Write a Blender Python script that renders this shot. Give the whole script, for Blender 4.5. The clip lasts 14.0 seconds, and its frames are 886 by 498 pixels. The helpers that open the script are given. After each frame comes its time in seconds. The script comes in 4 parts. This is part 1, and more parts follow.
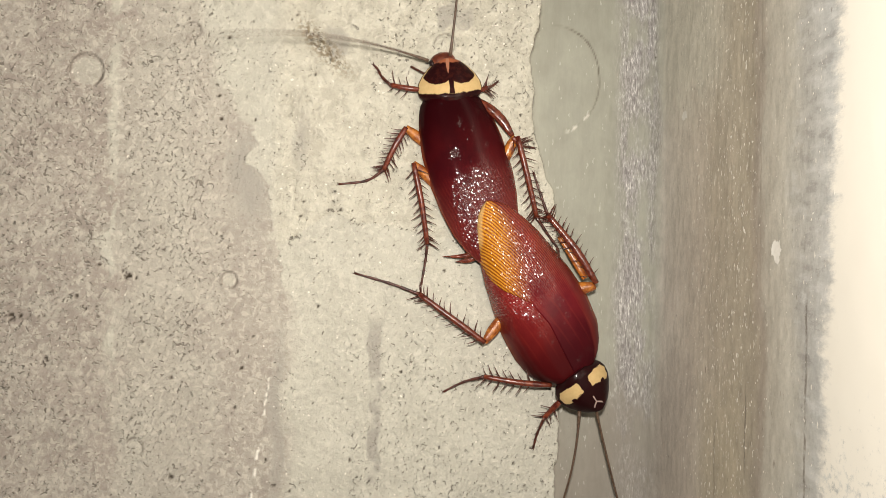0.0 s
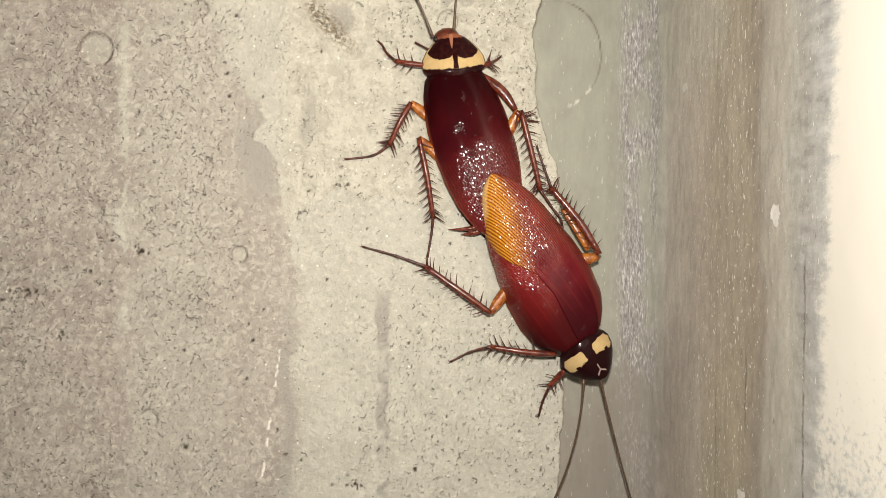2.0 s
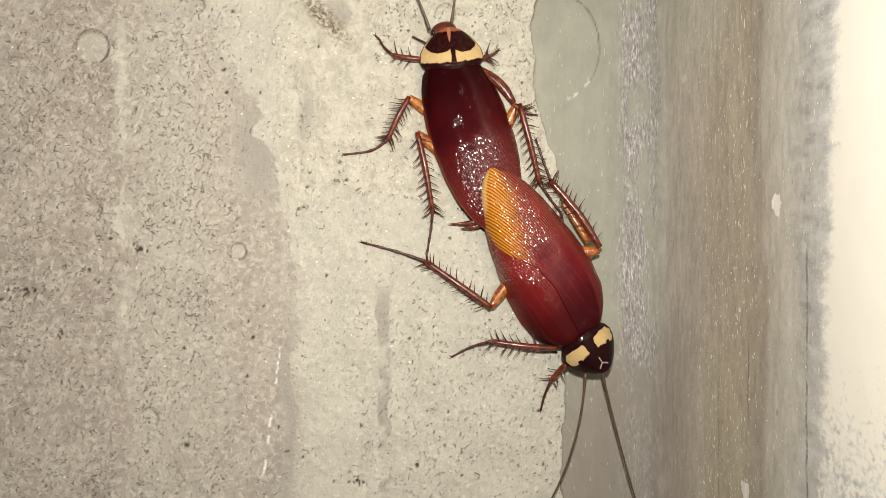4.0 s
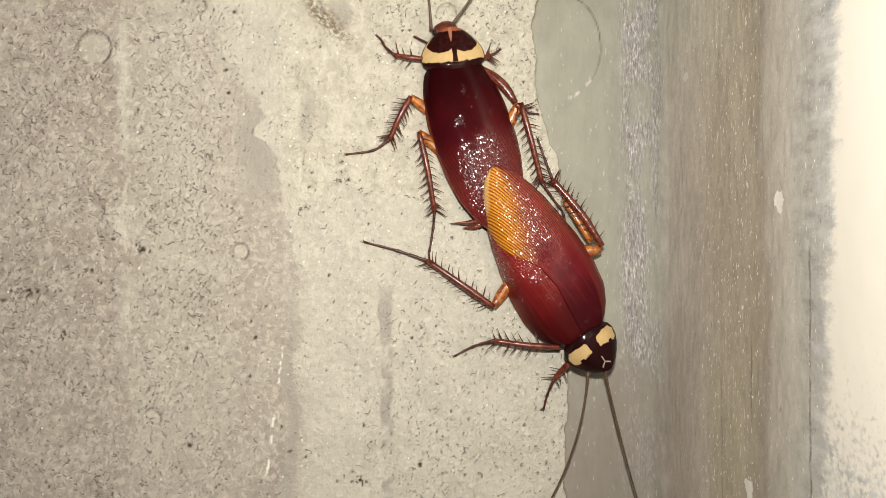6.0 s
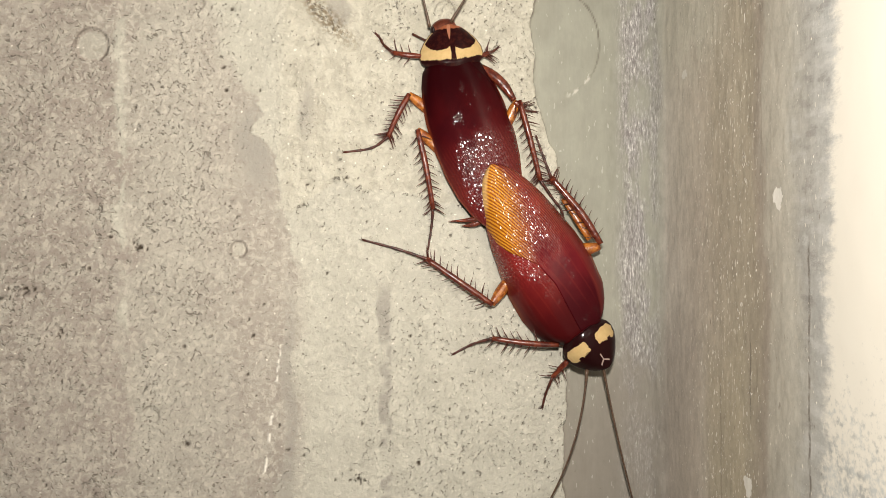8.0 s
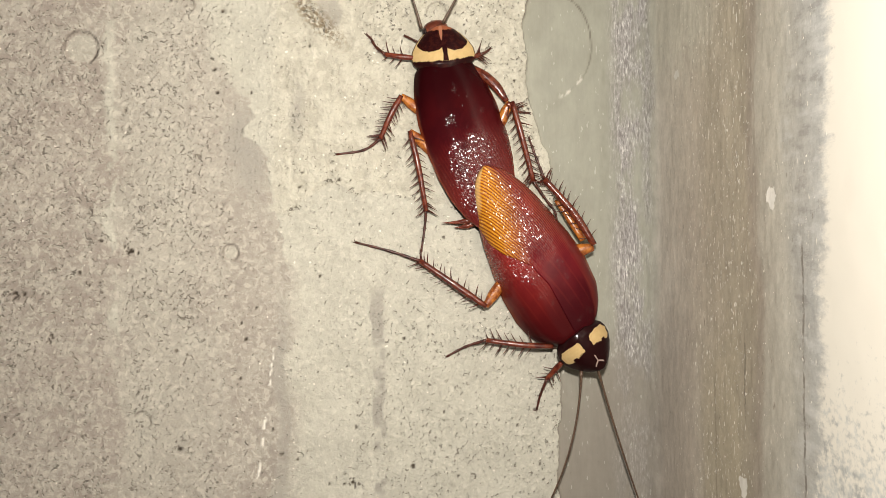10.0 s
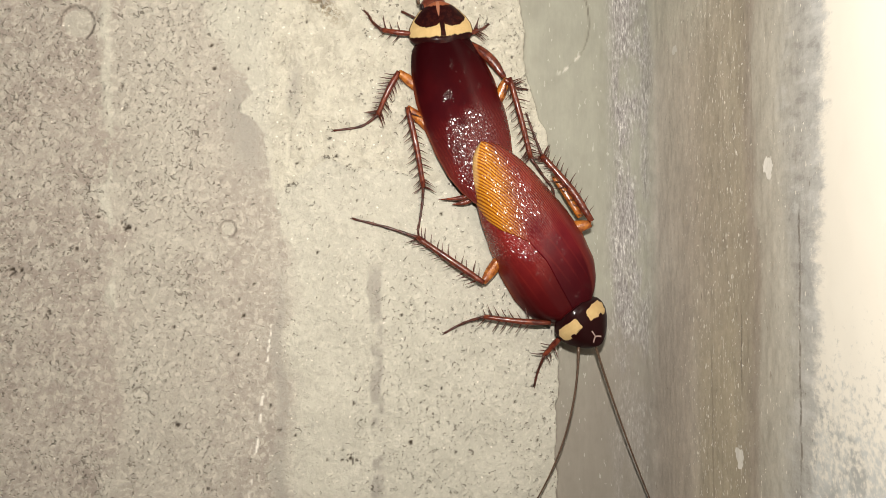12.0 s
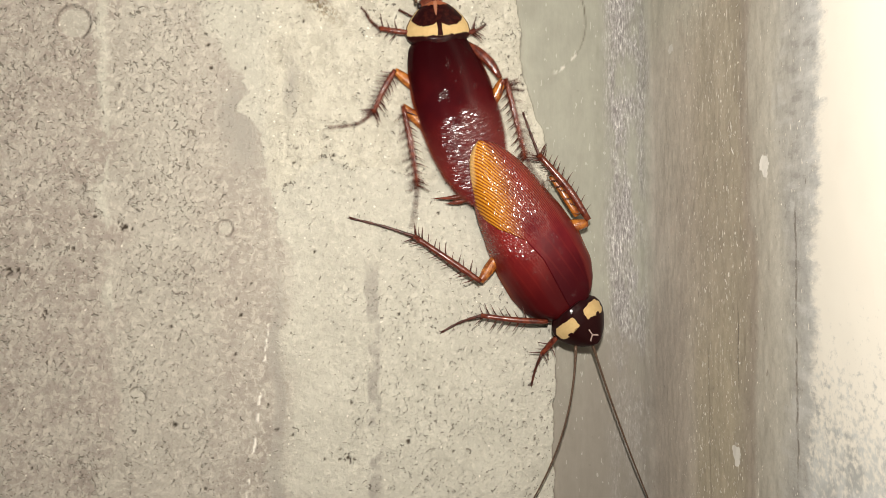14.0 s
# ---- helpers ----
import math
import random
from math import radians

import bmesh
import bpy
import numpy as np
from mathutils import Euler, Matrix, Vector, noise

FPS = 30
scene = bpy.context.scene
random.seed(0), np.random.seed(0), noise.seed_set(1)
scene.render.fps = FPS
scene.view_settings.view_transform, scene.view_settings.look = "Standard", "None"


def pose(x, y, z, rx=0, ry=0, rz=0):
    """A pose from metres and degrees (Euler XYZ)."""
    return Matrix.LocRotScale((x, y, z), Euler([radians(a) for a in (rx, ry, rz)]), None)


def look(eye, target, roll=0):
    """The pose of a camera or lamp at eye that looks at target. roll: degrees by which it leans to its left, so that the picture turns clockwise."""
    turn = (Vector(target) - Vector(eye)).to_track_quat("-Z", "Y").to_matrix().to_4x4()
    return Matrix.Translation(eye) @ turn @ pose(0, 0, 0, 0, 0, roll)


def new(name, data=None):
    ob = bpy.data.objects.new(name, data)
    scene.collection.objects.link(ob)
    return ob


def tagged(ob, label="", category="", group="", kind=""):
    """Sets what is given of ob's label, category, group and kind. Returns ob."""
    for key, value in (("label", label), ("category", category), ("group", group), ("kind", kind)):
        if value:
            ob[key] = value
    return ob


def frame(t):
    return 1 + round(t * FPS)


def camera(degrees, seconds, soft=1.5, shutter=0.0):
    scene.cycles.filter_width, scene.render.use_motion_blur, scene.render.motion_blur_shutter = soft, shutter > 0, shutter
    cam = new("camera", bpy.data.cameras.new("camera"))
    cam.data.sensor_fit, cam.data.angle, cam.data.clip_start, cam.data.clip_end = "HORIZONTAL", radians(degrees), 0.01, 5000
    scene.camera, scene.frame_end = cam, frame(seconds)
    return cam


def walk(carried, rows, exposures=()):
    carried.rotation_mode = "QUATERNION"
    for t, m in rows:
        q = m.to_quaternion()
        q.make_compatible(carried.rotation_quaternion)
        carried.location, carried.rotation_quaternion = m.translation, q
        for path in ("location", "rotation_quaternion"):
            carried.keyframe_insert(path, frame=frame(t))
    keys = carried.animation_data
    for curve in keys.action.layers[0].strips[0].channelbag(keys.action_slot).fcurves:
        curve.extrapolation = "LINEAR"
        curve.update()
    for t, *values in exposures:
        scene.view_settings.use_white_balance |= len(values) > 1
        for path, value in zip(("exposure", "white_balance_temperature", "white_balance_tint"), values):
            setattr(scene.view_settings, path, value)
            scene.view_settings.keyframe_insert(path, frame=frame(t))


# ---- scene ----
cam = camera(62.55, 14.0, soft=0.5, shutter=0.5)
PATH = [
    (0, (-0.00833, -0.10896, 1.19992), (0.01541, 0.19008, 1.20317), 0.98),
    (0.5, (-0.00894, -0.10938, 1.19915), (0.01482, 0.18966, 1.20158), 0.81),
    (1, (-0.01003, -0.11032, 1.19804), (0.01011, 0.18900, 1.19864), 0.06),
    (1.5, (-0.00958, -0.11062, 1.19788), (0.01189, 0.18861, 1.19861), 0.24),
    (2, (-0.00907, -0.11094, 1.19753), (0.01403, 0.18816, 1.19612), 0.38),
    (2.5, (-0.00920, -0.11104, 1.19742), (0.01212, 0.18819, 1.19537), 0.35),
    (3, (-0.00903, -0.11082, 1.19719), (0.01352, 0.18832, 1.19465), 0.15),
    (5.5, (-0.00911, -0.11041, 1.19673), (0.01321, 0.18876, 1.19600), -0.56),
    (6, (-0.00915, -0.11052, 1.19652), (0.01343, 0.18863, 1.19545), -0.46),
    (6.5, (-0.00924, -0.11048, 1.19629), (0.01489, 0.18854, 1.19486), -0.45),
    (7, (-0.00925, -0.11064, 1.19628), (0.01449, 0.18841, 1.19354), -0.43),
    (7.5, (-0.00919, -0.11052, 1.19611), (0.01412, 0.18857, 1.19439), -0.47),
    (10, (-0.00920, -0.10996, 1.19601), (0.01701, 0.18889, 1.19617), -0.85),
    (10.5, (-0.00915, -0.11001, 1.19393), (0.02058, 0.18850, 1.19084), -1.24),
    (11, (-0.00909, -0.10994, 1.19329), (0.01790, 0.18883, 1.19043), -0.82),
    (11.5, (-0.00933, -0.11004, 1.19327), (0.01800, 0.18870, 1.19063), -0.77),
    (12, (-0.00897, -0.10995, 1.19334), (0.01751, 0.18887, 1.19115), -0.86),
    (12.5, (-0.00888, -0.10999, 1.19319), (0.01922, 0.18868, 1.19085), -0.77),
    (13, (-0.00897, -0.11001, 1.19314), (0.01834, 0.18874, 1.19095), -0.85),
    (13.5, (-0.00911, -0.11004, 1.19308), (0.01886, 0.18865, 1.19130), -0.87),
    (14, (-0.00911, -0.11003, 1.19310), (0.01888, 0.18866, 1.19116), -0.97),
]
walk(cam, [(t, look(eye, target, roll)) for t, eye, target, roll in PATH], exposures=((0.0, 0.0), (7.0, 0.02), (14.0, 0.05)))

# ---- light: the phone's torch, a hand's width off the wall and just above the lens ----
world = bpy.data.worlds.new("night")
world.use_nodes = True
world.node_tree.nodes["Background"].inputs["Color"].default_value = (0.9, 0.95, 1.0, 1)
world.node_tree.nodes["Background"].inputs["Strength"].default_value = 0.02
scene.world = world
torch = new("torch_light", bpy.data.lights.new("torch_light", "POINT"))
torch.data.energy = 0.60
torch.data.color = (1.0, 0.945, 0.86)
torch.data.shadow_soft_size = 0.0034
torch.matrix_basis = pose(-0.0075, -0.112, 1.2165)

MM = 0.001


# ---- node helpers ----
class Graph:
    """A node material in few words; lengths inside it are millimetres."""

    def __init__(self, name):
        self.mat = bpy.data.materials.new(name)
        self.mat.use_nodes = True
        self.tree = self.mat.node_tree
        self.bsdf = self.tree.nodes["Principled BSDF"]
        self.mm = self.scaled(self.node("ShaderNodeTexCoord").outputs["Object"], (1000, 1000, 1000))

    def node(self, kind):
        return self.tree.nodes.new(kind)

    def put(self, socket, value):
        if isinstance(value, bpy.types.NodeSocket):
            self.tree.links.new(value, socket)
        elif isinstance(value, tuple) and len(value) == 3 and socket.type == "RGBA":
            socket.default_value = (*value, 1)
        else:
            socket.default_value = value

    def scaled(self, vector, scale, turn=(0, 0, 0)):
        n = self.node("ShaderNodeMapping")
        self.put(n.inputs["Vector"], vector)
        n.inputs["Scale"].default_value = scale
        n.inputs["Rotation"].default_value = turn
        return n.outputs["Vector"]

    def math(self, op, a, b=0.0, clamp=False):
        n = self.node("ShaderNodeMath")
        n.operation, n.use_clamp = op, clamp
        self.put(n.inputs[0], a)
        self.put(n.inputs[1], b)
        return n.outputs[0]

    def noise(self, vector, scale, detail=4.0, rough=0.55, distort=0.0):
        n = self.node("ShaderNodeTexNoise")
        self.put(n.inputs["Vector"], vector)
        for key, value in (("Scale", scale), ("Detail", detail), ("Roughness", rough), ("Distortion", distort)):
            n.inputs[key].default_value = value
        return n.outputs["Fac"]

    def cells(self, vector, scale, out="Distance"):
        n = self.node("ShaderNodeTexVoronoi")
        self.put(n.inputs["Vector"], vector)
        n.inputs["Scale"].default_value = scale
        return n.outputs[out]

    def step(self, value, low, high):
        """0 below low, 1 above high, smooth between (low may be the greater)."""
        n = self.node("ShaderNodeMapRange")
        n.interpolation_type = "SMOOTHSTEP"
        flip = low > high
        self.put(n.inputs["Value"], value)
        n.inputs["From Min"].default_value, n.inputs["From Max"].default_value = (high, low) if flip else (low, high)
        n.inputs["To Min"].default_value, n.inputs["To Max"].default_value = (1, 0) if flip else (0, 1)
        return n.outputs["Result"]

    def mix(self, fac, a, b):
        n = self.node("ShaderNodeMix")
        n.data_type = "RGBA"
        self.put(n.inputs["Factor"], fac)
        self.put(n.inputs[6], a)
        self.put(n.inputs[7], b)
        return n.outputs[2]

    def ramp(self, value, low, high, stops):
        """A colour that follows value through stops of (value, colour), from low to high."""
        n = self.node("ShaderNodeValToRGB")
        marks = n.color_ramp.elements
        while len(marks) < len(stops):
            marks.new(0.5)
        for mark, (at, color) in zip(marks, stops):
            mark.position = (at - low) / (high - low)
            mark.color = (*color, 1)
        self.put(n.inputs["Fac"], self.math("DIVIDE", self.math("SUBTRACT", value, low), high - low, True))
        return n.outputs["Color"]

    def shade(self, color, value):
        n = self.node("ShaderNodeVectorMath")
        n.operation = "SCALE"
        self.put(n.inputs[0], color)
        self.put(n.inputs["Scale"], value)
        return n.outputs["Vector"]

    def sway(self, value, amount):
        """A noise value about 0.5 as a signed amount about 0."""
        return self.math("MULTIPLY", self.math("SUBTRACT", value, 0.5), amount)

    def moved(self, vector, by):
        n = self.node("ShaderNodeVectorMath")
        self.put(n.inputs[0], vector)
        n.inputs[1].default_value = by
        return n.outputs["Vector"]

    def attr(self, name):
        n = self.node("ShaderNodeAttribute")
        n.attribute_name = name
        return n.outputs["Fac"]

    def split(self, vector):
        n = self.node("ShaderNodeSeparateXYZ")
        self.put(n.inputs[0], vector)
        return n.outputs

    def uv(self):
        return self.node("ShaderNodeUVMap").outputs["UV"]

    def bump(self, height, distance, strength=1.0, normal=None):
        n = self.node("ShaderNodeBump")
        n.inputs["Strength"].default_value = strength
        n.inputs["Distance"].default_value = distance
        self.put(n.inputs["Height"], height)
        if normal is not None:
            self.put(n.inputs["Normal"], normal)
        return n.outputs["Normal"]

    def done(self, color, rough, normal=None, **more):
        self.put(self.bsdf.inputs["Base Color"], color)
        self.put(self.bsdf.inputs["Roughness"], rough)
        if normal is not None:
            self.put(self.bsdf.inputs["Normal"], normal)
        for key, value in more.items():
            self.put(self.bsdf.inputs[key.replace("_", " ")], value)
        return self.mat


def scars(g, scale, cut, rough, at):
    """Short curved pits, as many as rough asks for, each with a pale rim on one side as if lit."""
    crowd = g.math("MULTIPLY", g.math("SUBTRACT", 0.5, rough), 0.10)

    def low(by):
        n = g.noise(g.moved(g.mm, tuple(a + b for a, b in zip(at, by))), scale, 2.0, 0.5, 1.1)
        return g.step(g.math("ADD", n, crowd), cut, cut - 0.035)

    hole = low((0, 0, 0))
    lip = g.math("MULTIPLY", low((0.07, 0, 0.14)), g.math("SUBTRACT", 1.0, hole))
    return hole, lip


def make_plaster():
    g = Graph("plaster")
    skim, sand, damp, pit, chip, top, rough = (g.attr(n) for n in ("skim", "sand", "damp", "pit", "chip", "top", "rough"))
    broad = g.noise(g.mm, 0.07, 5.0, 0.62)
    drift = g.noise(g.mm, 0.22, 4.0, 0.62, 0.4)
    crumb = g.noise(g.mm, 1.05, 4.0, 0.64, 0.5)
    fine = g.noise(g.mm, 2.4, 4.0, 0.62)
    grain = g.noise(g.mm, 5.0, 3.0, 0.6)
    old = g.mix(g.step(broad, 0.35, 0.65), (0.32, 0.275, 0.237), (0.41, 0.362, 0.312))
    old = g.mix(g.math("MULTIPLY", g.step(drift, 0.42, 0.64), 0.55), old, (0.48, 0.445, 0.382))
    old = g.mix(g.math("MULTIPLY", g.step(crumb, 0.51, 0.60), 0.62), old, (0.57, 0.525, 0.45))
    old = g.mix(g.math("MULTIPLY", g.step(crumb, 0.47, 0.37), 0.48), old, (0.27, 0.228, 0.195))
    pale = g.mix(g.step(g.noise(g.mm, 0.16, 5.0, 0.65), 0.35, 0.7), (0.485, 0.462, 0.392), (0.56, 0.534, 0.455))
    trowel = g.noise(g.mm, 0.33, 4.0, 0.58, 0.15)
    pale = g.mix(top, pale, g.mix(g.step(trowel, 0.38, 0.62), (0.475, 0.444, 0.366), (0.575, 0.542, 0.452)))
    pale = g.mix(g.math("MULTIPLY", g.step(crumb, 0.54, 0.63), 0.50), pale, (0.66, 0.625, 0.535))
    pale = g.mix(g.math("MULTIPLY", g.step(crumb, 0.46, 0.36), 0.42), pale, (0.375, 0.348, 0.29))
    color = g.mix(skim, old, pale)
    color = g.mix(g.math("MULTIPLY", damp, g.step(crumb, 0.25, 0.48)), color, (0.362, 0.335, 0.292))
    color = g.mix(g.math("MULTIPLY", sand, g.step(g.noise(g.mm, 1.6, 3.0, 0.6), 0.40, 0.58)), color, (0.25, 0.20, 0.135))
    color = g.mix(g.math("MULTIPLY", g.step(grain, 0.58, 0.74), 0.30), color, (0.66, 0.61, 0.52))
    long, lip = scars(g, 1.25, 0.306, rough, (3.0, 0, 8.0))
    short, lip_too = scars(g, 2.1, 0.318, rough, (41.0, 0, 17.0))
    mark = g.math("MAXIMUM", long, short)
    lit_rims = g.math("MAXIMUM", lip, lip_too)
    # painted highlight: the pale rims put the pits' lit edges into the colour
    color = g.mix(g.math("MULTIPLY", lit_rims, 0.60), color, (0.70, 0.66, 0.58))
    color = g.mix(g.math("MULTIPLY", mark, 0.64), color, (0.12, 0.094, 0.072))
    color = g.mix(pit, color, (0.06, 0.045, 0.032))
    spot = g.step(g.noise(g.mm, 1.5, 1.0, 0.5), 0.735, 0.765)
    color = g.mix(spot, color, (0.82, 0.77, 0.68))
    color = g.mix(chip, color, (0.84, 0.80, 0.72))
    height = g.math("ADD", g.math("MULTIPLY", crumb, 0.7), g.math("MULTIPLY", fine, 0.45))
    height = g.math("ADD", height, g.math("MULTIPLY", g.sway(trowel, 2.2), g.math("ADD", skim, top)))
    height = g.math("ADD", height, g.math("MULTIPLY", lit_rims, 0.5))
    height = g.math("SUBTRACT", height, g.math("MULTIPLY", mark, 1.0))
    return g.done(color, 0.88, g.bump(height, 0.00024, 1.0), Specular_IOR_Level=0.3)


def make_corner_coat():
    """Cement that runs round the corner: smooth and grey-green, a rough band, streaked grey-brown, then worn white paint."""
    g = Graph("corner_cement")
    run, flake = g.attr("run"), g.attr("flake")
    z = g.split(g.mm)[2]
    at = g.math("ADD", run, g.sway(g.noise(g.scaled(g.mm, (1, 1, 0.3)), 0.16, 3.5, 0.55), 7.0))
    cloud = g.noise(g.scaled(g.mm, (1, 1, 0.5)), 0.13, 5.0, 0.62)
    brushed = g.noise(g.scaled(g.mm, (1, 1, 0.16)), 1.5, 5.0, 0.68)
    mottle = g.noise(g.scaled(g.mm, (1, 1, 0.6)), 0.45, 5.0, 0.66, 0.4)
    grit = g.noise(g.scaled(g.mm, (1, 1, 0.75)), 2.4, 4.0, 0.65)
    # smooth strip beside the plaster, browner further down
    green = g.mix(g.step(cloud, 0.3, 0.7), (0.285, 0.278, 0.228), (0.34, 0.335, 0.277))
    green = g.mix(g.step(g.math("ADD", z, g.sway(cloud, 40.0)), 1196.0, 1168.0), green, (0.272, 0.245, 0.207))
    green = g.shade(green, g.math("ADD", 1.0, g.math("ADD", g.sway(brushed, 0.22), g.sway(mottle, 0.30))))
    fleck = g.step(g.noise(g.scaled(g.mm, (1, 1, 0.35)), 1.9, 2.0), 0.685, 0.72)
    green = g.mix(g.math("MULTIPLY", fleck, 0.5), green, (0.56, 0.54, 0.48))
    # the streaked side: pale grey by the corner, lightened in the colour to offset the torch's falloff, brown in the
    # middle, olive, then cool grey up to the paint
    side = g.ramp(at, -4.0, 48.0, (
        (-3.0, (0.60, 0.565, 0.51)), (2.0, (0.62, 0.572, 0.505)), (8.0, (0.595, 0.54, 0.462)), (14.0, (0.525, 0.466, 0.39)), (19.5, (0.43, 0.377, 0.300)),
        (25.0, (0.415, 0.364, 0.284)), (29.3, (0.35, 0.305, 0.236)), (31.2, (0.325, 0.28, 0.23)), (32.4, (0.40, 0.368, 0.31)), (37.0, (0.44, 0.415, 0.358)),
        (40.0, (0.38, 0.366, 0.335)), (44.0, (0.40, 0.397, 0.38))))
    olive = g.math("MULTIPLY", g.step(g.math("ADD", z, g.sway(mottle, 20.0)), 1217.0, 1227.0), g.step(at, 24.0, 16.0))
    side = g.mix(g.math("MULTIPLY", olive, 0.8), side, (0.53, 0.505, 0.425))
    ochre = g.math("MULTIPLY", g.step(g.math("ADD", z, g.sway(cloud, 20.0)), 1190.0, 1176.0), g.math("MULTIPLY", g.step(at, 14.0, 17.0), g.step(at, 29.0, 26.0)))
    side = g.mix(g.math("MULTIPLY", ochre, 0.42), side, (0.43, 0.37, 0.262))
    mauve = g.math("MULTIPLY", g.step(g.math("ADD", z, g.sway(cloud, 30.0)), 1192.0, 1180.0), g.math("MULTIPLY", g.step(at, -4.0, 2.0), g.step(at, 15.0, 11.0)))
    side = g.mix(g.math("MULTIPLY", mauve, 0.6), side, (0.43, 0.37, 0.32))
    tone = g.math("ADD", g.sway(cloud, 0.36), g.math("ADD", g.sway(brushed, 0.04), g.sway(mottle, 0.55)))
    side = g.shade(side, g.math("ADD", 1.0, g.math("ADD", tone, g.math("ADD", g.sway(grit, 0.40), g.sway(g.noise(g.mm, 0.30, 5.0, 0.66, 0.5), 0.35)))))
    wipe = g.noise(g.scaled(g.mm, (1, 0.4, 1)), 0.6, 5.0, 0.70)
    far = g.step(at, 35.0, 41.0)
    side = g.mix(g.math("MULTIPLY", far, g.math("MULTIPLY", g.step(wipe, 0.48, 0.66), 0.65)), side, (0.53, 0.525, 0.50))
    side = g.mix(g.math("MULTIPLY", far, g.math("MULTIPLY", g.step(wipe, 0.46, 0.34), 0.5)), side, (0.215, 0.20, 0.185))
    # thin scratches and crumbs of lime, most in the brown middle
    crowd = g.math("MULTIPLY", g.step(at, 8.0, 15.0), g.step(at, 33.0, 27.0))
    cut = g.math("ADD", g.noise(g.scaled(g.mm, (1, 1, 0.28)), 2.9, 2.0, 0.6), g.math("MULTIPLY", crowd, 0.05))
    side = g.mix(g.math("MULTIPLY", g.step(cut, 0.685, 0.725), 0.75), side, (0.74, 0.70, 0.61))
    dash = g.step(g.math("ADD", g.noise(g.scaled(g.mm, (1, 1, 0.62)), 2.2, 2.0, 0.55), g.math("MULTIPLY", crowd, 0.05)), 0.705, 0.735)
    side = g.mix(dash, side, (0.82, 0.78, 0.70))
    nick = g.step(g.noise(g.scaled(g.mm, (1, 1, 0.2)), 2.0, 3.0, 0.6), 0.315, 0.28)
    side = g.mix(g.math("MULTIPLY", nick, 0.6), side, (0.15, 0.12, 0.095))
    # long dark hairlines scored down the wall
    wander = g.sway(g.noise(g.scaled(g.mm, (0, 0, 1)), 0.12, 4.0, 0.6), 1.6)
    for place, low, high, width, depth in ((30.9, 1197.0, 1240.0, 0.22, 0.22), (28.0, 1174.0, 1187.0, 0.24, 0.65), (40.0, 1140.0, 1198.0, 0.26, 0.75), (20.2, 1150.0, 1180.0, 0.3, 0.4)):
        line = g.step(g.math("ABSOLUTE", g.math("ADD", g.math("SUBTRACT", run, place), wander)), width, width * 0.3)
        line = g.math("MULTIPLY", g.math("MULTIPLY", line, g.step(z, low, low + 3)), g.step(z, high, high - 3))
        side = g.mix(g.math("MULTIPLY", line, g.math("MULTIPLY", g.math("MULTIPLY", g.step(grit, 0.32, 0.5), g.step(mottle, 0.36, 0.56)), depth)), side, (0.12, 0.095, 0.075))
    # light put into the colour: it steps up round the bend as torchlight drops
    color = g.mix(g.step(g.math("ADD", run, g.sway(mottle, 1.6)), 0.0, 3.8), green, side)
    # rough lime-flecked band just before the corner
    near = g.math("ADD", run, g.sway(cloud, 5.0))
    band = g.math("MULTIPLY", g.step(near, -6.8, -3.6), g.step(near, 2.0, -0.4))
    lime = g.noise(g.scaled(g.mm, (1, 1, 0.24)), 3.9, 4.0, 0.66, 0.3)
    patch = g.step(g.noise(g.scaled(g.mm, (1, 1, 0.3)), 0.3, 4.0, 0.6), 0.33, 0.58)
    patch = g.math("MULTIPLY", patch, g.math("ADD", 0.3, g.math("MULTIPLY", g.step(z, 1168.0, 1186.0), 0.7)))
    rough = g.mix(g.step(lime, 0.38, 0.56), (0.205, 0.186, 0.178), (0.37, 0.35, 0.335))
    rough = g.mix(g.step(lime, 0.575, 0.64), rough, (0.66, 0.635, 0.60))
    color = g.mix(g.math("MULTIPLY", band, patch), color, rough)
    color = g.mix(g.attr("hair"), color, (0.13, 0.11, 0.085))
    color = g.mix(flake, color, (0.66, 0.62, 0.55))
    # worn paint with a smeared edge
    rag = g.sway(g.noise(g.scaled(g.mm, (1, 0.45, 1)), 0.5, 6.0, 0.72), 7.0)
    lean = g.math("MULTIPLY", g.math("SUBTRACT", z, 1200.0), 0.06)
    edge = g.math("ADD", g.math("SUBTRACT", run, lean), rag)
    paint = g.step(edge, 42.7, 44.9)
    worn = g.math("ADD", g.sway(g.noise(g.mm, 1.5, 4.0, 0.68), 56.0), z)
    coat = g.mix(g.step(worn, 1166.0, 1181.0), g.mix(g.step(mottle, 0.4, 0.6), (0.36, 0.36, 0.345), (0.50, 0.505, 0.485)), (0.705, 0.666, 0.588))
    color = g.mix(paint, color, coat)
    for pq, pz, rq, rz in ((34.2, 1201.2, 1.0, 1.5), (27.2, 1167.5, 1.0, 1.3), (9.6, 1220.5, 0.8, 0.7)):
        a = g.math("DIVIDE", g.math("SUBTRACT", run, pq), rq)
        b = g.math("DIVIDE", g.math("SUBTRACT", z, pz), rz)
        r = g.math("ADD", g.math("MULTIPLY", a, a), g.math("MULTIPLY", b, b))
        r = g.math("ADD", r, g.sway(g.noise(g.mm, 0.9, 3.0), 4.5))
        color = g.mix(g.step(r, 0.95, 0.6), color, (0.72, 0.69, 0.63))
    speck = g.math("MULTIPLY", g.step(g.cells(g.mm, 0.14), 0.045, 0.03), g.step(g.noise(g.mm, 0.3, 1.0), 0.5, 0.55))
    color = g.mix(speck, color, (0.07, 0.055, 0.04))
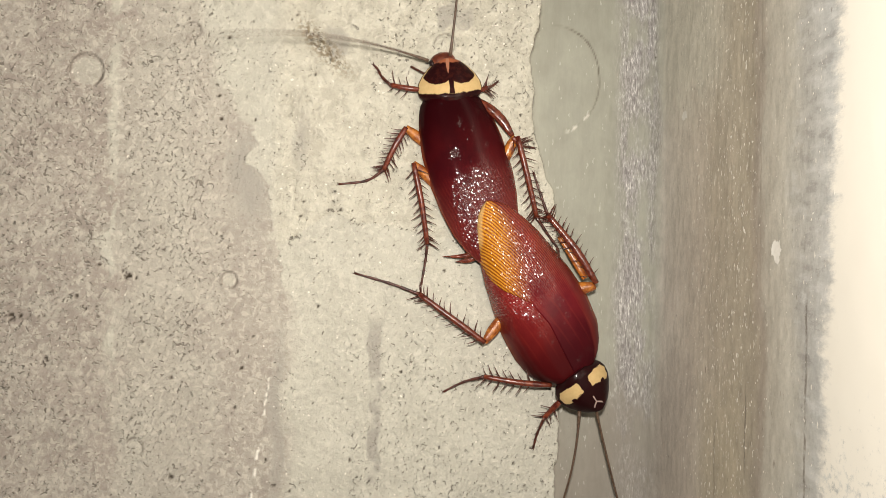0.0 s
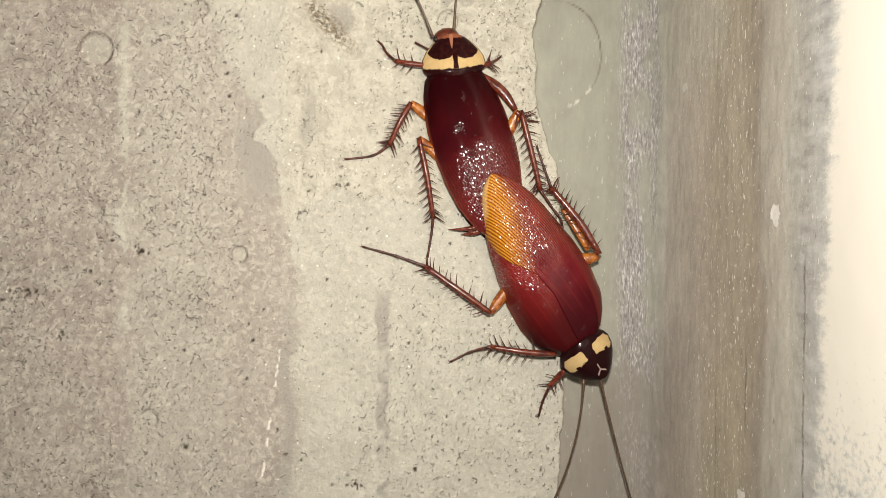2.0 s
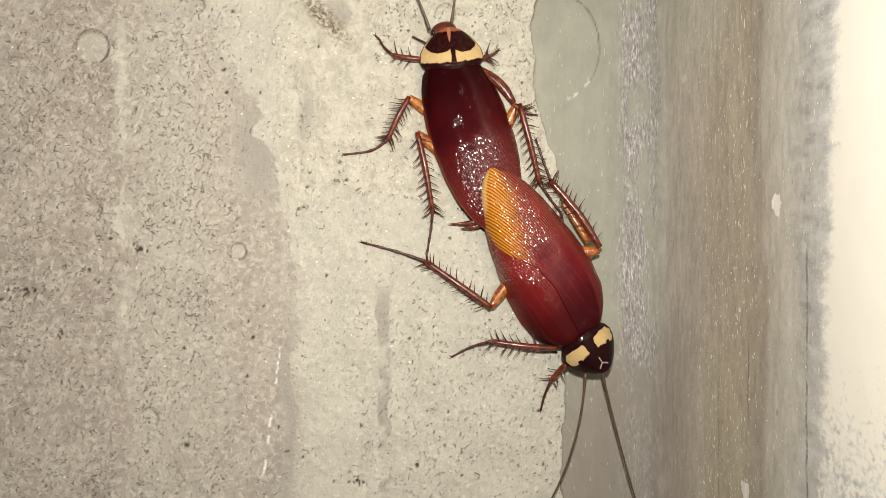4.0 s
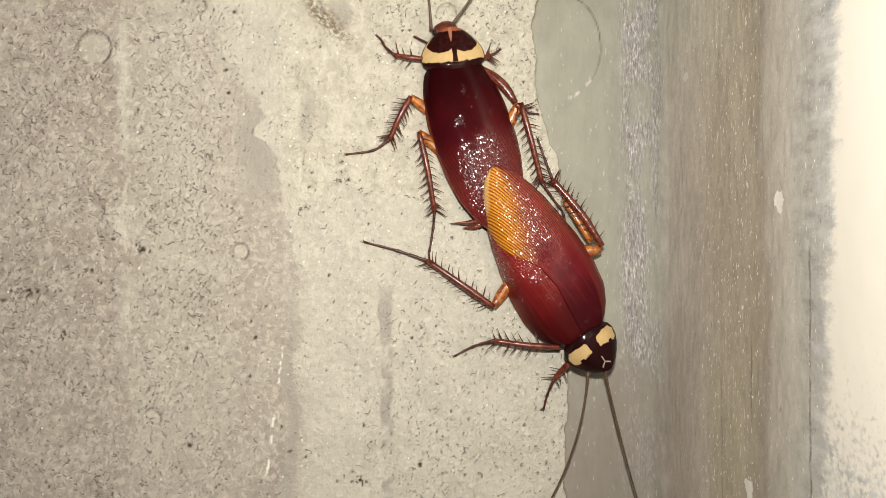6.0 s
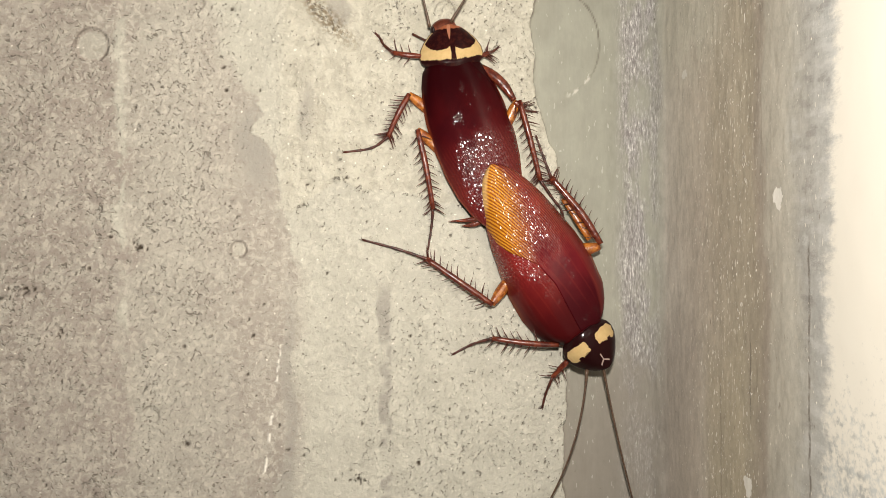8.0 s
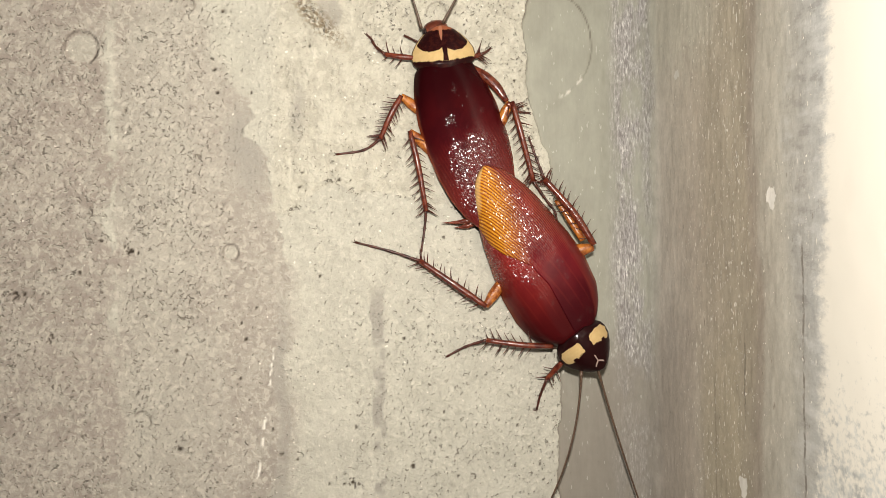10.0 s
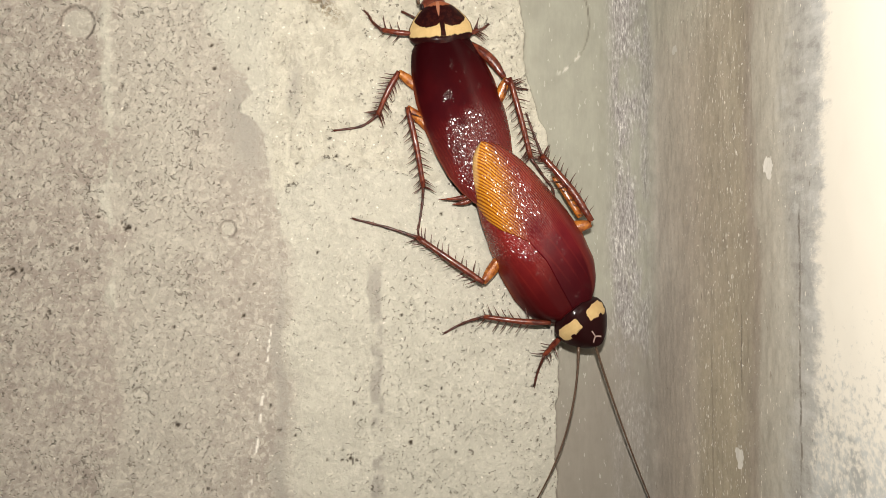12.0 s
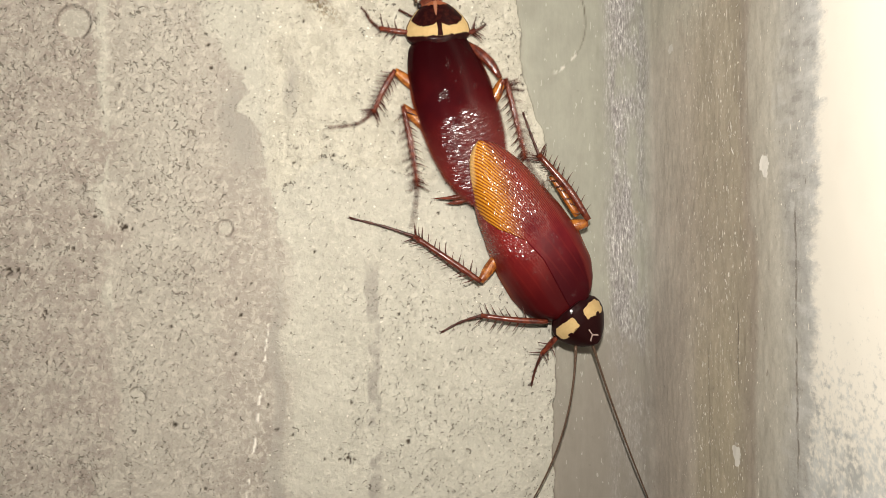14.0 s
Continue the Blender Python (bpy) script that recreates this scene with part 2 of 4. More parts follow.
    height = g.math("ADD", g.math("MULTIPLY", g.math("MULTIPLY", lime, band), 1.2), g.math("MULTIPLY", g.noise(g.mm, 0.9, 4.0), 0.2))
    height = g.math("ADD", height, g.math("MULTIPLY", g.math("ADD", g.math("MULTIPLY", brushed, 0.3), grit), g.math("MULTIPLY", g.step(run, 0.0, 3.0), 0.4)))
    height = g.math("ADD", height, g.math("MULTIPLY", dash, 0.4))
    height = g.math("MULTIPLY", height, g.math("SUBTRACT", 1.0, g.math("MULTIPLY", paint, 0.9)))
    return g.done(color, 0.62, g.bump(height, 0.00014, 0.8), Specular_IOR_Level=0.35)


def make_plain(name, a, b, rough):
    g = Graph(name)
    big = g.noise(g.mm, 0.004, 5.0, 0.6)
    small = g.noise(g.mm, 0.3, 4.0, 0.6)
    color = g.mix(g.step(big, 0.3, 0.7), a, b)
    return g.done(color, rough, g.bump(small, 0.0006, 0.4))


def wing_coat(name, amber, deep, bright, smooth, dusk, axis, margin, hem_from, tilt, glint_at=None):
    """Horny forewing: dark red-brown and glossy in front; netted with fine ribs and glittering facets behind, its apex clear amber where amber is set."""
    g = Graph(name)
    u, v, _ = g.split(g.uv())
    w = g.math("SUBTRACT", g.math("MULTIPLY", u, 2.0), 1.0)
    side = g.math("ABSOLUTE", w)
    cloud = g.noise(g.mm, 0.22, 3.0, 0.5)
    color = g.mix(g.step(cloud, 0.35, 0.65), deep, bright)
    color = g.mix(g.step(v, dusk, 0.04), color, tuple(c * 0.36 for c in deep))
    # the flat outer margin is clearer than the rest, and redder still along the very rim
    hem = g.math("MULTIPLY", g.step(side, *margin), g.step(v, *hem_from))
    color = g.mix(g.math("MULTIPLY", hem, 0.6), color, (0.165, 0.026, 0.022))
    color = g.mix(g.math("MULTIPLY", g.math("MULTIPLY", g.step(side, 0.93, 0.99), g.step(v, 0.1, 0.3)), 0.8), color, (0.26, 0.05, 0.018))
    # ribs leave the base along the wing and curve out to its margin; facets sit between them in rows
    x, y, _ = g.split(g.scaled(g.mm, (1, 1, 1), (0, 0, radians(axis))))
    p = g.math("ADD", x, 13.0)
    f = g.math("ADD", y, g.math("MULTIPLY", p, g.math("ADD", 0.55, g.math("MULTIPLY", p, 0.040)))) if amber else g.math("ADD", x, g.math("MULTIPLY", y, 0.22))
    f = g.math("ADD", f, g.sway(cloud, 0.8))
    ribs = g.math("ADD", 0.5, g.math("MULTIPLY", g.math("SINE", g.math("MULTIPLY", f, 2 * math.pi / (0.48 if amber else 0.44))), 0.5))
    far = g.step(g.math("ADD", v, g.sway(cloud, 0.35)), smooth, smooth + 0.22)
    rows = g.node("ShaderNodeCombineXYZ")
    g.put(rows.inputs[0], g.math("MULTIPLY", f, 4.9 if amber else 7.6))
    g.put(rows.inputs[1], g.math("MULTIPLY", x if amber else y, 7.4 if amber else 6.6))
    facet = g.node("ShaderNodeTexVoronoi")
    facet.inputs["Scale"].default_value = 1.0
    g.put(facet.inputs["Vector"], rows.outputs[0])
    dull = 1.0
    if amber:
        fade = g.math("ADD", g.math("MULTIPLY", v, 1.25), g.math("MULTIPLY", w, 0.62))
        fade = g.math("ADD", fade, g.sway(cloud, 0.25))
        clear = g.step(fade, 0.66, 1.24)
        dull = g.math("SUBTRACT", 1.0, g.math("MULTIPLY", clear, 0.5))
        gold = g.mix(g.step(ribs, 0.1, 0.8), (0.25, 0.062, 0.008), (0.60, 0.255, 0.022))
        color = g.mix(g.math("MULTIPLY", g.math("MULTIPLY", far, g.step(ribs, 0.3, 0.9)), 0.62), color, (0.30, 0.062, 0.018))
        color = g.mix(clear, color, gold)
        color = g.mix(g.math("MULTIPLY", g.step(fade, 1.52, 1.66), 0.75), color, (0.72, 0.45, 0.18))
    else:
        color = g.mix(g.math("MULTIPLY", g.math("MULTIPLY", far, g.step(ribs, 0.4, 0.9)), 0.16), color, (0.22, 0.030, 0.014))
    vein = g.math("SINE", g.math("MULTIPLY", g.math("ADD", g.math("MULTIPLY", f, 0.6), g.math("MULTIPLY", w, 2.0)), 2 * math.pi / 1.25))
    vein = g.math("MULTIPLY", g.step(vein, 0.72, 0.98), g.step(v, 0.10, 0.30))
    color = g.mix(g.math("MULTIPLY", g.math("MULTIPLY", vein, g.math("SUBTRACT", 1.0, far)), 0.0 if glint_at else 0.13), color, (0.25, 0.034, 0.024))
    # every facet leans its own way, so each glints alone; a few lone ones further ahead
    lone = g.math("MULTIPLY", g.step(g.noise(g.mm, 0.5, 2.0, 0.6), 0.60, 0.68), 0.5)
    # tilted facets added at one set place to make a highlight
    if glint_at:
        apart = g.node("ShaderNodeVectorMath")
        apart.operation = "DISTANCE"
        g.put(apart.inputs[0], g.scaled(g.mm, (1, 1, 0)))
        apart.inputs[1].default_value = (*glint_at, 0)
        lone = g.math("MAXIMUM", lone, g.step(g.math("ADD", apart.outputs["Value"], g.sway(g.noise(g.mm, 1.4, 2.0), 3.0)), 0.75, 0.4))
    net = g.math("MAXIMUM", far, lone)
    lean = g.node("ShaderNodeVectorMath")
    g.put(lean.inputs[0], facet.outputs["Color"])
    lean.inputs[1].default_value = (-0.5, -0.5, -0.5)
    lean = g.shade(lean.outputs[0], g.math("MULTIPLY", net, tilt))
    joined = g.node("ShaderNodeVectorMath")
    g.put(joined.inputs[0], g.node("ShaderNodeNewGeometry").outputs["Normal"])
    g.put(joined.inputs[1], lean)
    unit = g.node("ShaderNodeVectorMath")
    unit.operation = "NORMALIZE"
    g.put(unit.inputs[0], joined.outputs[0])
    g.put(g.bsdf.inputs["Coat Normal"], unit.outputs[0])
    normal = g.bump(g.math("MULTIPLY", ribs, far), 0.00003, 0.8)
    gloss = g.math("ADD", 0.05, g.math("MULTIPLY", net, 0.155))
    return g.done(color, 0.45, normal, Coat_Weight=g.math("MULTIPLY", g.math("ADD", 0.16, g.math("MULTIPLY", net, 0.8)), dull), Coat_Roughness=gloss, Specular_IOR_Level=0.006)


def pronotum_coat(name, lobes):
    """Cream-yellow shield with dark lobes, dark rim and, in front, a chestnut or pale mark."""
    g = Graph(name)
    u, v, _ = g.split(g.uv())
    w = g.math("SUBTRACT", g.math("MULTIPLY", u, 2.0), 1.0)
    shake = g.noise(g.mm, 1.5, 4.0, 0.6)
    wob = g.sway(shake, 2.2)
    side = g.math("ABSOLUTE", w)

    def oval(cx, cy, rx, ry, x=side):
        a = g.math("DIVIDE", g.math("SUBTRACT", x, cx), rx)
        b = g.math("DIVIDE", g.math("SUBTRACT", v, cy), ry)
        a, b = g.math("MULTIPLY", a, a), g.math("MULTIPLY", b, b)
        r = g.math("ADD", g.math("MULTIPLY", a, a), g.math("MULTIPLY", b, b))
        return g.step(g.math("ADD", r, wob), 1.1, 0.9)

    cream = g.mix(shake, (0.50, 0.33, 0.135), (0.66, 0.48, 0.24))
    dark = (0.018, 0.0042, 0.0046)
    ragged = g.math("ADD", v, g.math("MULTIPLY", wob, 0.045))
    if lobes:
        bow = g.math("SUBTRACT", side, 0.40)
        low = g.math("ADD", 0.39, g.math("MULTIPLY", g.math("MULTIPLY", bow, bow), 0.75))
        mask = g.math("MULTIPLY", g.step(g.math("SUBTRACT", ragged, low), -0.015, 0.015), g.step(side, 0.95, 0.90))
        stem = g.math("ADD", 0.055, g.math("MULTIPLY", g.math("ABSOLUTE", g.math("SUBTRACT", v, 0.33)), 0.16))
        stem = g.step(g.math("SUBTRACT", g.math("ABSOLUTE", g.math("SUBTRACT", w, 0.03)), stem), 0.025, -0.005)
        mask = g.math("MAXIMUM", mask, g.math("MULTIPLY", stem, g.step(ragged, 0.15, 0.19)))
        rear = g.math("ADD", 0.18, g.math("MULTIPLY", g.math("MULTIPLY", side, side), 0.05))
        mask = g.math("MAXIMUM", mask, g.step(g.math("SUBTRACT", ragged, rear), 0.015, -0.015))
        mask = g.math("MAXIMUM", mask, g.math("MULTIPLY", g.step(side, 0.955, 0.98), 0.85))
        color = g.mix(mask, cream, g.mix(g.step(shake, 0.45, 0.65), dark, (0.036, 0.008, 0.006)))
        front = g.step(g.math("ADD", v, g.math("ADD", g.math("MULTIPLY", wob, 0.05), g.math("MULTIPLY", side, -0.04))), 0.86, 0.90)
        color = g.mix(front, color, (0.30, 0.095, 0.045))
        notch = g.step(g.math("SUBTRACT", g.math("ABSOLUTE", g.math("ADD", w, 0.05)), g.math("MULTIPLY", g.math("SUBTRACT", v, 0.62), 0.40)), 0.02, -0.02)
        color = g.mix(g.math("MULTIPLY", notch, g.step(v, 0.62, 0.66)), color, (0.37, 0.155, 0.09))
    else:
        spot = oval(0.56, 0.34, 0.37, 0.18)
        slant = g.math("ADD", ragged, g.math("MULTIPLY", side, -0.16))
        spot = g.math("MULTIPLY", spot, g.step(slant, 0.385, 0.355))
        spot = g.math("MULTIPLY", spot, g.math("SUBTRACT", 1.0, oval(0.62, 0.47, 0.08, 0.05)))
        color = g.mix(spot, dark, cream)
        arms = g.math("ABSOLUTE", g.math("SUBTRACT", g.math("SUBTRACT", v, 0.76), g.math("MULTIPLY", side, 0.30)))
        mark = g.math("MULTIPLY", g.step(arms, 0.026, 0.012), g.step(g.math("ADD", side, g.math("MULTIPLY", wob, 0.03)), 0.34, 0.30))
        stem = g.math("MULTIPLY", g.step(side, 0.032, 0.018), g.math("MULTIPLY", g.step(v, 0.60, 0.62), g.step(v, 0.79, 0.77)))
        color = g.mix(g.math("MULTIPLY", g.math("MAXIMUM", mark, stem), 0.85), color, (0.52, 0.38, 0.33))
    normal = g.bump(shake, 0.00006, 0.4)
    g.put(g.bsdf.inputs["Coat Normal"], normal)
    return g.done(color, 0.32, normal, Coat_Weight=0.2, Coat_Roughness=0.08, Specular_IOR_Level=0.03)


def chitin(name, a, b, rough=0.28, scale=0.8):
    g = Graph(name)
    n = g.noise(g.mm, scale, 4.0, 0.6)
    color = g.mix(g.step(n, 0.32, 0.68), a, b)
    return g.done(color, rough, g.bump(g.noise(g.mm, 3.5, 3.0), 0.00009, 0.8), Coat_Weight=0.25, Coat_Roughness=0.14)


PLASTER, CORNER = make_plaster(), make_corner_coat()
ROUGHCAST = make_plain("grey_cement", (0.27, 0.26, 0.23), (0.38, 0.365, 0.325), 0.9)
WHITEWASH = make_plain("whitewash", (0.70, 0.69, 0.65), (0.79, 0.78, 0.74), 0.9)
CONCRETE_FLOOR = make_plain("concrete_floor", (0.20, 0.195, 0.18), (0.29, 0.28, 0.26), 0.8)
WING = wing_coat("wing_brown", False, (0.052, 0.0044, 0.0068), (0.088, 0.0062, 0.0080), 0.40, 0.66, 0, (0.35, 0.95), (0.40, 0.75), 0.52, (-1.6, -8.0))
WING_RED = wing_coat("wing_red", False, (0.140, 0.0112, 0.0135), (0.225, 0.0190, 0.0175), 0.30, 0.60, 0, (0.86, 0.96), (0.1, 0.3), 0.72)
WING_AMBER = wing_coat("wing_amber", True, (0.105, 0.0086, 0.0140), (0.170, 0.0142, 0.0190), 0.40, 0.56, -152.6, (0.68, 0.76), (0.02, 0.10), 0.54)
SHIELD_LOBED, SHIELD_SPOTTED = pronotum_coat("shield_lobed", True), pronotum_coat("shield_spotted", False)
HEAD = chitin("head_chestnut", (0.085, 0.019, 0.011), (0.19, 0.052, 0.025))
EYE = chitin("eye_dark", (0.012, 0.006, 0.006), (0.02, 0.01, 0.01), 0.12)
ABDOMEN = chitin("abdomen_brown", (0.10, 0.022, 0.010), (0.19, 0.05, 0.018))
SHIN = chitin("leg_chestnut", (0.066, 0.0105, 0.0075), (0.19, 0.042, 0.020), 0.2, 1.5)
THIGH = chitin("thigh_amber", (0.20, 0.045, 0.012), (0.50, 0.175, 0.028), 0.25, 1.1)
FOOT = chitin("foot_brown", (0.028, 0.008, 0.006), (0.11, 0.030, 0.018), 0.35, 1.6)
BRISTLE = chitin("bristle_dark", (0.050, 0.012, 0.008), (0.110, 0.026, 0.014), 0.3)
FEELER = chitin("feeler_brown", (0.06, 0.035, 0.022), (0.13, 0.075, 0.045), 0.4, 3.0)


# ---- mesh helpers ----
def mesh_of(name, verts, faces, material, uvs=None, smooth=True):
    me = bpy.data.meshes.new(name)
    me.from_pydata([tuple(v) for v in verts], [], faces)
    me.materials.append(material)
    if smooth:
        me.polygons.foreach_set("use_smooth", np.ones(len(me.polygons), bool))
    if uvs is not None:
        layer = me.uv_layers.new(name="UVMap")
        index = np.empty(len(me.loops), np.int32)
        me.loops.foreach_get("vertex_index", index)
        layer.data.foreach_set("uv", np.asarray(uvs, np.float32)[index].ravel())
    me.validate()
    me.update()
    return me


def part(name, me, parent, label="", m=None):
    ob = new(name, me)
    ob.parent = parent
    if m is not None:
        ob.matrix_basis = m
    return tagged(ob, label=label)


def value_noise(x, z, cell, seed, octaves=4, gain=0.5):
    """Smooth noise, about -1 to 1, over arrays of places in metres."""
    total, weight = np.zeros(np.broadcast(x, z).shape), 1.0
    for k in range(octaves):
        table = np.random.RandomState(seed + k).uniform(-1, 1, (256, 256))
        a, b = x / cell * 2 ** k + 37.3, z / cell * 2 ** k + 11.7
        i, j = np.floor(a).astype(int), np.floor(b).astype(int)
        fa, fb = a - i, b - j
        fa, fb = fa * fa * (3 - 2 * fa), fb * fb * (3 - 2 * fb)
        i, j, i1, j1 = i % 256, j % 256, (i + 1) % 256, (j + 1) % 256
        total = total + weight * ((table[i, j] * (1 - fa) + table[i1, j] * fa) * (1 - fb) + (table[i, j1] * (1 - fa) + table[i1, j1] * fa) * fb)
        weight *= gain
    return total


def ease(v, low, high):
    t = np.clip((v - low) / (high - low), 0, 1)
    return t * t * (3 - 2 * t)


def spaced(low, near_low, near_high, high, fine):
    """Grid lines: fine in the near stretch, ever wider towards both ends."""
    lines = list(np.arange(near_low, near_high + fine / 2, fine))
    step, at = fine, near_low
    while at > low:
        step *= 1.5
        at = max(low, at - step)
        lines.insert(0, at)
    step, at = fine, lines[-1]
    while at < high - 1e-9:
        step *= 1.5
        at = min(high, at + step)
        lines.append(at)
    return np.array(lines)


def sheet(name, points, material, attributes=()):
    """A grid of points (rows, columns, 3) as one mesh with float attributes on its corners."""
    rows, cols, _ = points.shape
    me = bpy.data.meshes.new(name)
    me.vertices.add(rows * cols)
    me.vertices.foreach_set("co", points.astype(np.float32).ravel())
    k = np.arange(rows * cols).reshape(rows, cols)
    quads = np.stack([k[:-1, :-1], k[:-1, 1:], k[1:, 1:], k[1:, :-1]], -1).reshape(-1, 4)
    me.loops.add(quads.size)
    me.loops.foreach_set("vertex_index", quads.ravel().astype(np.int32))
    me.polygons.add(len(quads))
    me.polygons.foreach_set("loop_start", np.arange(0, quads.size, 4, dtype=np.int32))
    me.polygons.foreach_set("use_smooth", np.ones(len(quads), bool))
    me.materials.append(material)
    for key, values in attributes:
        layer = me.attributes.new(key, "FLOAT", "POINT")
        layer.data.foreach_set("value", values.astype(np.float32).ravel())
    me.update()
    me.validate()
    return me


def slab(name, low, high, material):
    bm = bmesh.new()
    bmesh.ops.create_cube(bm, size=1)
    for v in bm.verts:
        v.co = Vector([(a + b) / 2 + c * (b - a) for a, b, c in zip(low, high, v.co)])
    me = bpy.data.meshes.new(name)
    bm.to_mesh(me)
    bm.free()
    me.materials.append(material)
    return new(name, me)


# ---- the room's corner ----
WALL_X, RECESS = 0.0335, 0.0014
ROOM_X, ROOM_Y, ROOM_Z = -2.4, -2.6, 2.5


def coat_edge(z):
    """Where the plaster coat breaks off, beside the smooth strip."""
    at = [1100, 1157, 1168, 1178, 1190, 1204, 1208, 1210.5, 1213, 1216, 1219, 1226, 1230.4, 1234, 1240, 1300]
    x = [17.6, 17.9, 18.2, 18.2, 17.8, 17.7, 17.2, 17.1, 16.0, 14.8, 13.9, 13.3, 12.8, 14.0, 14.6, 17.0]
    wave = value_noise(z * 0, z, 0.0045, 5, 5, 0.6) * 0.00042
    return np.interp(z * 1000, at, x) * MM + wave


def build_plaster_wall():
    xs = spaced(ROOM_X, -0.074, 0.0, 0.0, 0.00024)
    zs = spaced(0.0, 1.148, 1.246, ROOM_Z, 0.00024)
    grid_x, grid_z = np.meshgrid(xs, zs)
    edge = coat_edge(zs)[:, None]
    # the last stretch runs up to the broken edge and turns in over a small lip
    fill = np.linspace(0, 1, 82)[1:]
    more = edge[:, :1] * fill[None, :]
    x = np.concatenate([grid_x, more], 1)
    z = np.concatenate([grid_z, np.repeat(zs[:, None], len(fill), 1)], 1)
    mm, mz = x * 1000, z * 1000 - 1200
    n1, n2 = value_noise(x, z, 0.006, 11, 5), value_noise(x, z, 0.0016, 31, 3)
    bound = np.interp(mz, [-60, -41, -7.3, 0.3, 5.3, 16.3, 20.4, 33, 60], [-22.5, -23, -22.7, -24.3, -25.9, -26.7, -31, -37, -40])
    soft = 0.45 + 4.5 * ease(mz, -3, -10) + 5.0 * ease(mz, 17, 24)
    beyond = mm - bound + n1 * 1.7 + n2 * 0.4 + 0.9 * value_noise(x, z, 0.0028, 17, 3)
    skim = np.clip(beyond / soft + 0.5, 0, 1)
    skim = skim * skim * (3 - 2 * skim)
    skim = np.maximum(skim, 0.40 * ease(mm + n1 * 3, -49, -46) * (1 - 0.55 * ease(mm + n1 * 2, -39, -31)))
    skim = np.maximum(skim, 0.95 * ease(np.abs(mm + 47.6 + n1 * 0.6 + n2 * 0.4), 1.0, 0.2) * ease(n1 + n2 * 0.7, -0.8, 0.2) * ease(mz, -26, -14))
    # the upper coat ends in a crumbling arc, and the wall is pitted unevenly
    arc = np.interp(mm, [-30, -23.4, -19.2, -16.2, -13, -5.2, 6.3, 20], [-1, 1.4, 4.6, 6.6, 5.2, 3.6, 2.7, 2.4])
    top = skim * ease(mz - arc + n1 * 0.7 + n2 * 0.3, -0.3, 0.3) * ease(mm, -26, -23)
    rough = 0.30 + 0.54 * ease(mm + n1 * 3, -27, -36) + 0.36 * ease(mm, -17, -11) * ease(mz + n1 * 2, -8, -18) + 0.26 * ease(mz, 6, 14) * ease(mm, -16, -6)
    rough += 1.2 * ease(np.abs(mz - arc + n1 * 0.7), 0.9, 0.2) * ease(mm, -25, -22) * ease(n2, -0.2, 0.4) + 0.22 * n1
    rough += 0.9 * np.exp(-(((mm + 18.4 - 0.75 * (31.3 - mz)) / 1.8) ** 2 + ((mz - 31.0) / 4.0) ** 2))
    rough += 0.6 * np.exp(-(((mm + 21.2) / 1.2) ** 2 + ((mz - 15) / 3.2) ** 2))
    rough = np.clip(rough - 0.5 * ease(np.abs(mm + 47.5), 1.6, 0.6), 0, 1.5)
    chip = ease(np.abs(mm + 25.3 - 0.138 * (mz + 20.8) + n2 * 0.16), 0.24, 0.10) * ease(value_noise(x, z, 0.0012, 53, 2) + 0.3 * n1, 0.0, 0.3) * ease(mz, -15, -18)
    for px, pz, r in ((-51.8, 26.0, 2.2), (-31.0, -4.0, 1.0)):
        skim = np.maximum(skim, 0.62 * ease(np.hypot(mm - px, mz - pz), r, r * 0.85))
        rough *= 1 - 0.85 * ease(np.hypot(mm - px, mz - pz), r * 1.1, r * 0.8)
    # a grey bare patch beside the skim, and three damp runs
    damp = np.exp(-(((mm + 28.6 + n1) / 2.6) ** 2 + ((mz - 11.0) / 7.0) ** 2)) * 1.3 * (1 - ease(beyond, -0.1, 0.25))
    damp = np.maximum(damp, ease(np.abs(mm + 9.5 + n1 * 0.4 + n2 * 0.3), 1.15, 0.7) * ease(mz + n2, -8.5, -12) * ease(n1 + 0.8 * n2, -0.95, -0.1) * 0.95)
    damp = np.maximum(damp, ease(np.abs(mm + 24.0 + n1 * 0.6), 1.3, 0.5) * ease(mz, -4, -20) * 0.75)
    damp = np.maximum(damp, np.exp(-(((mm + 21.0 + n1 * 0.6) / 0.9) ** 2 + ((mz - 17) / 4.0) ** 2)) * 0.9)
    damp = np.maximum(damp, ease(((mm - 2.4 + n1) / 2.6) ** 2 + ((mz - 36.0 + n2) / 1.7) ** 2, 1.2, 0.7) * 0.8)
    damp = np.maximum(damp, ease(((mm + 16.4 + n1) / 1.3) ** 2 + ((mz - 31.0 + n2) / 2.6) ** 2, 1.3, 0.5) * 0.75)
    sand = np.exp(-(((mm + 18.4 - 0.75 * (31.3 - mz) + n1 * 0.6) / 1.5) ** 2 + ((mz - 31.0) / 3.6) ** 2)) * 1.6
    sand = np.maximum(sand, np.exp(-(((mm - 5.0) / 14) ** 2 + ((mz - 44) / 5) ** 2)) * ease(n1, 0.2, 0.6) * 0.3)
    pit = np.zeros_like(x)
    dents = [(-24.0, -33.9, 0.30), (-4.4, -36.6, 0.30), (-2.9, -23.9, 0.30), (-28.9, -16.9, 0.22), (-38.9, -32.7, 0.26),
             (-52.5, -6.6, 0.25), (-50.2, -8.4, 0.3), (-33.0, 23.0, 0.2), (-13.5, -38.6, 0.25), (-13.1, -30.4, 0.25), (0.3, -28.6, 0.2)]
    loose = np.random.RandomState(4)
    dents += [(loose.uniform(-66, 16), loose.uniform(-46, 40), loose.uniform(0.08, 0.2)) for _ in range(90)]
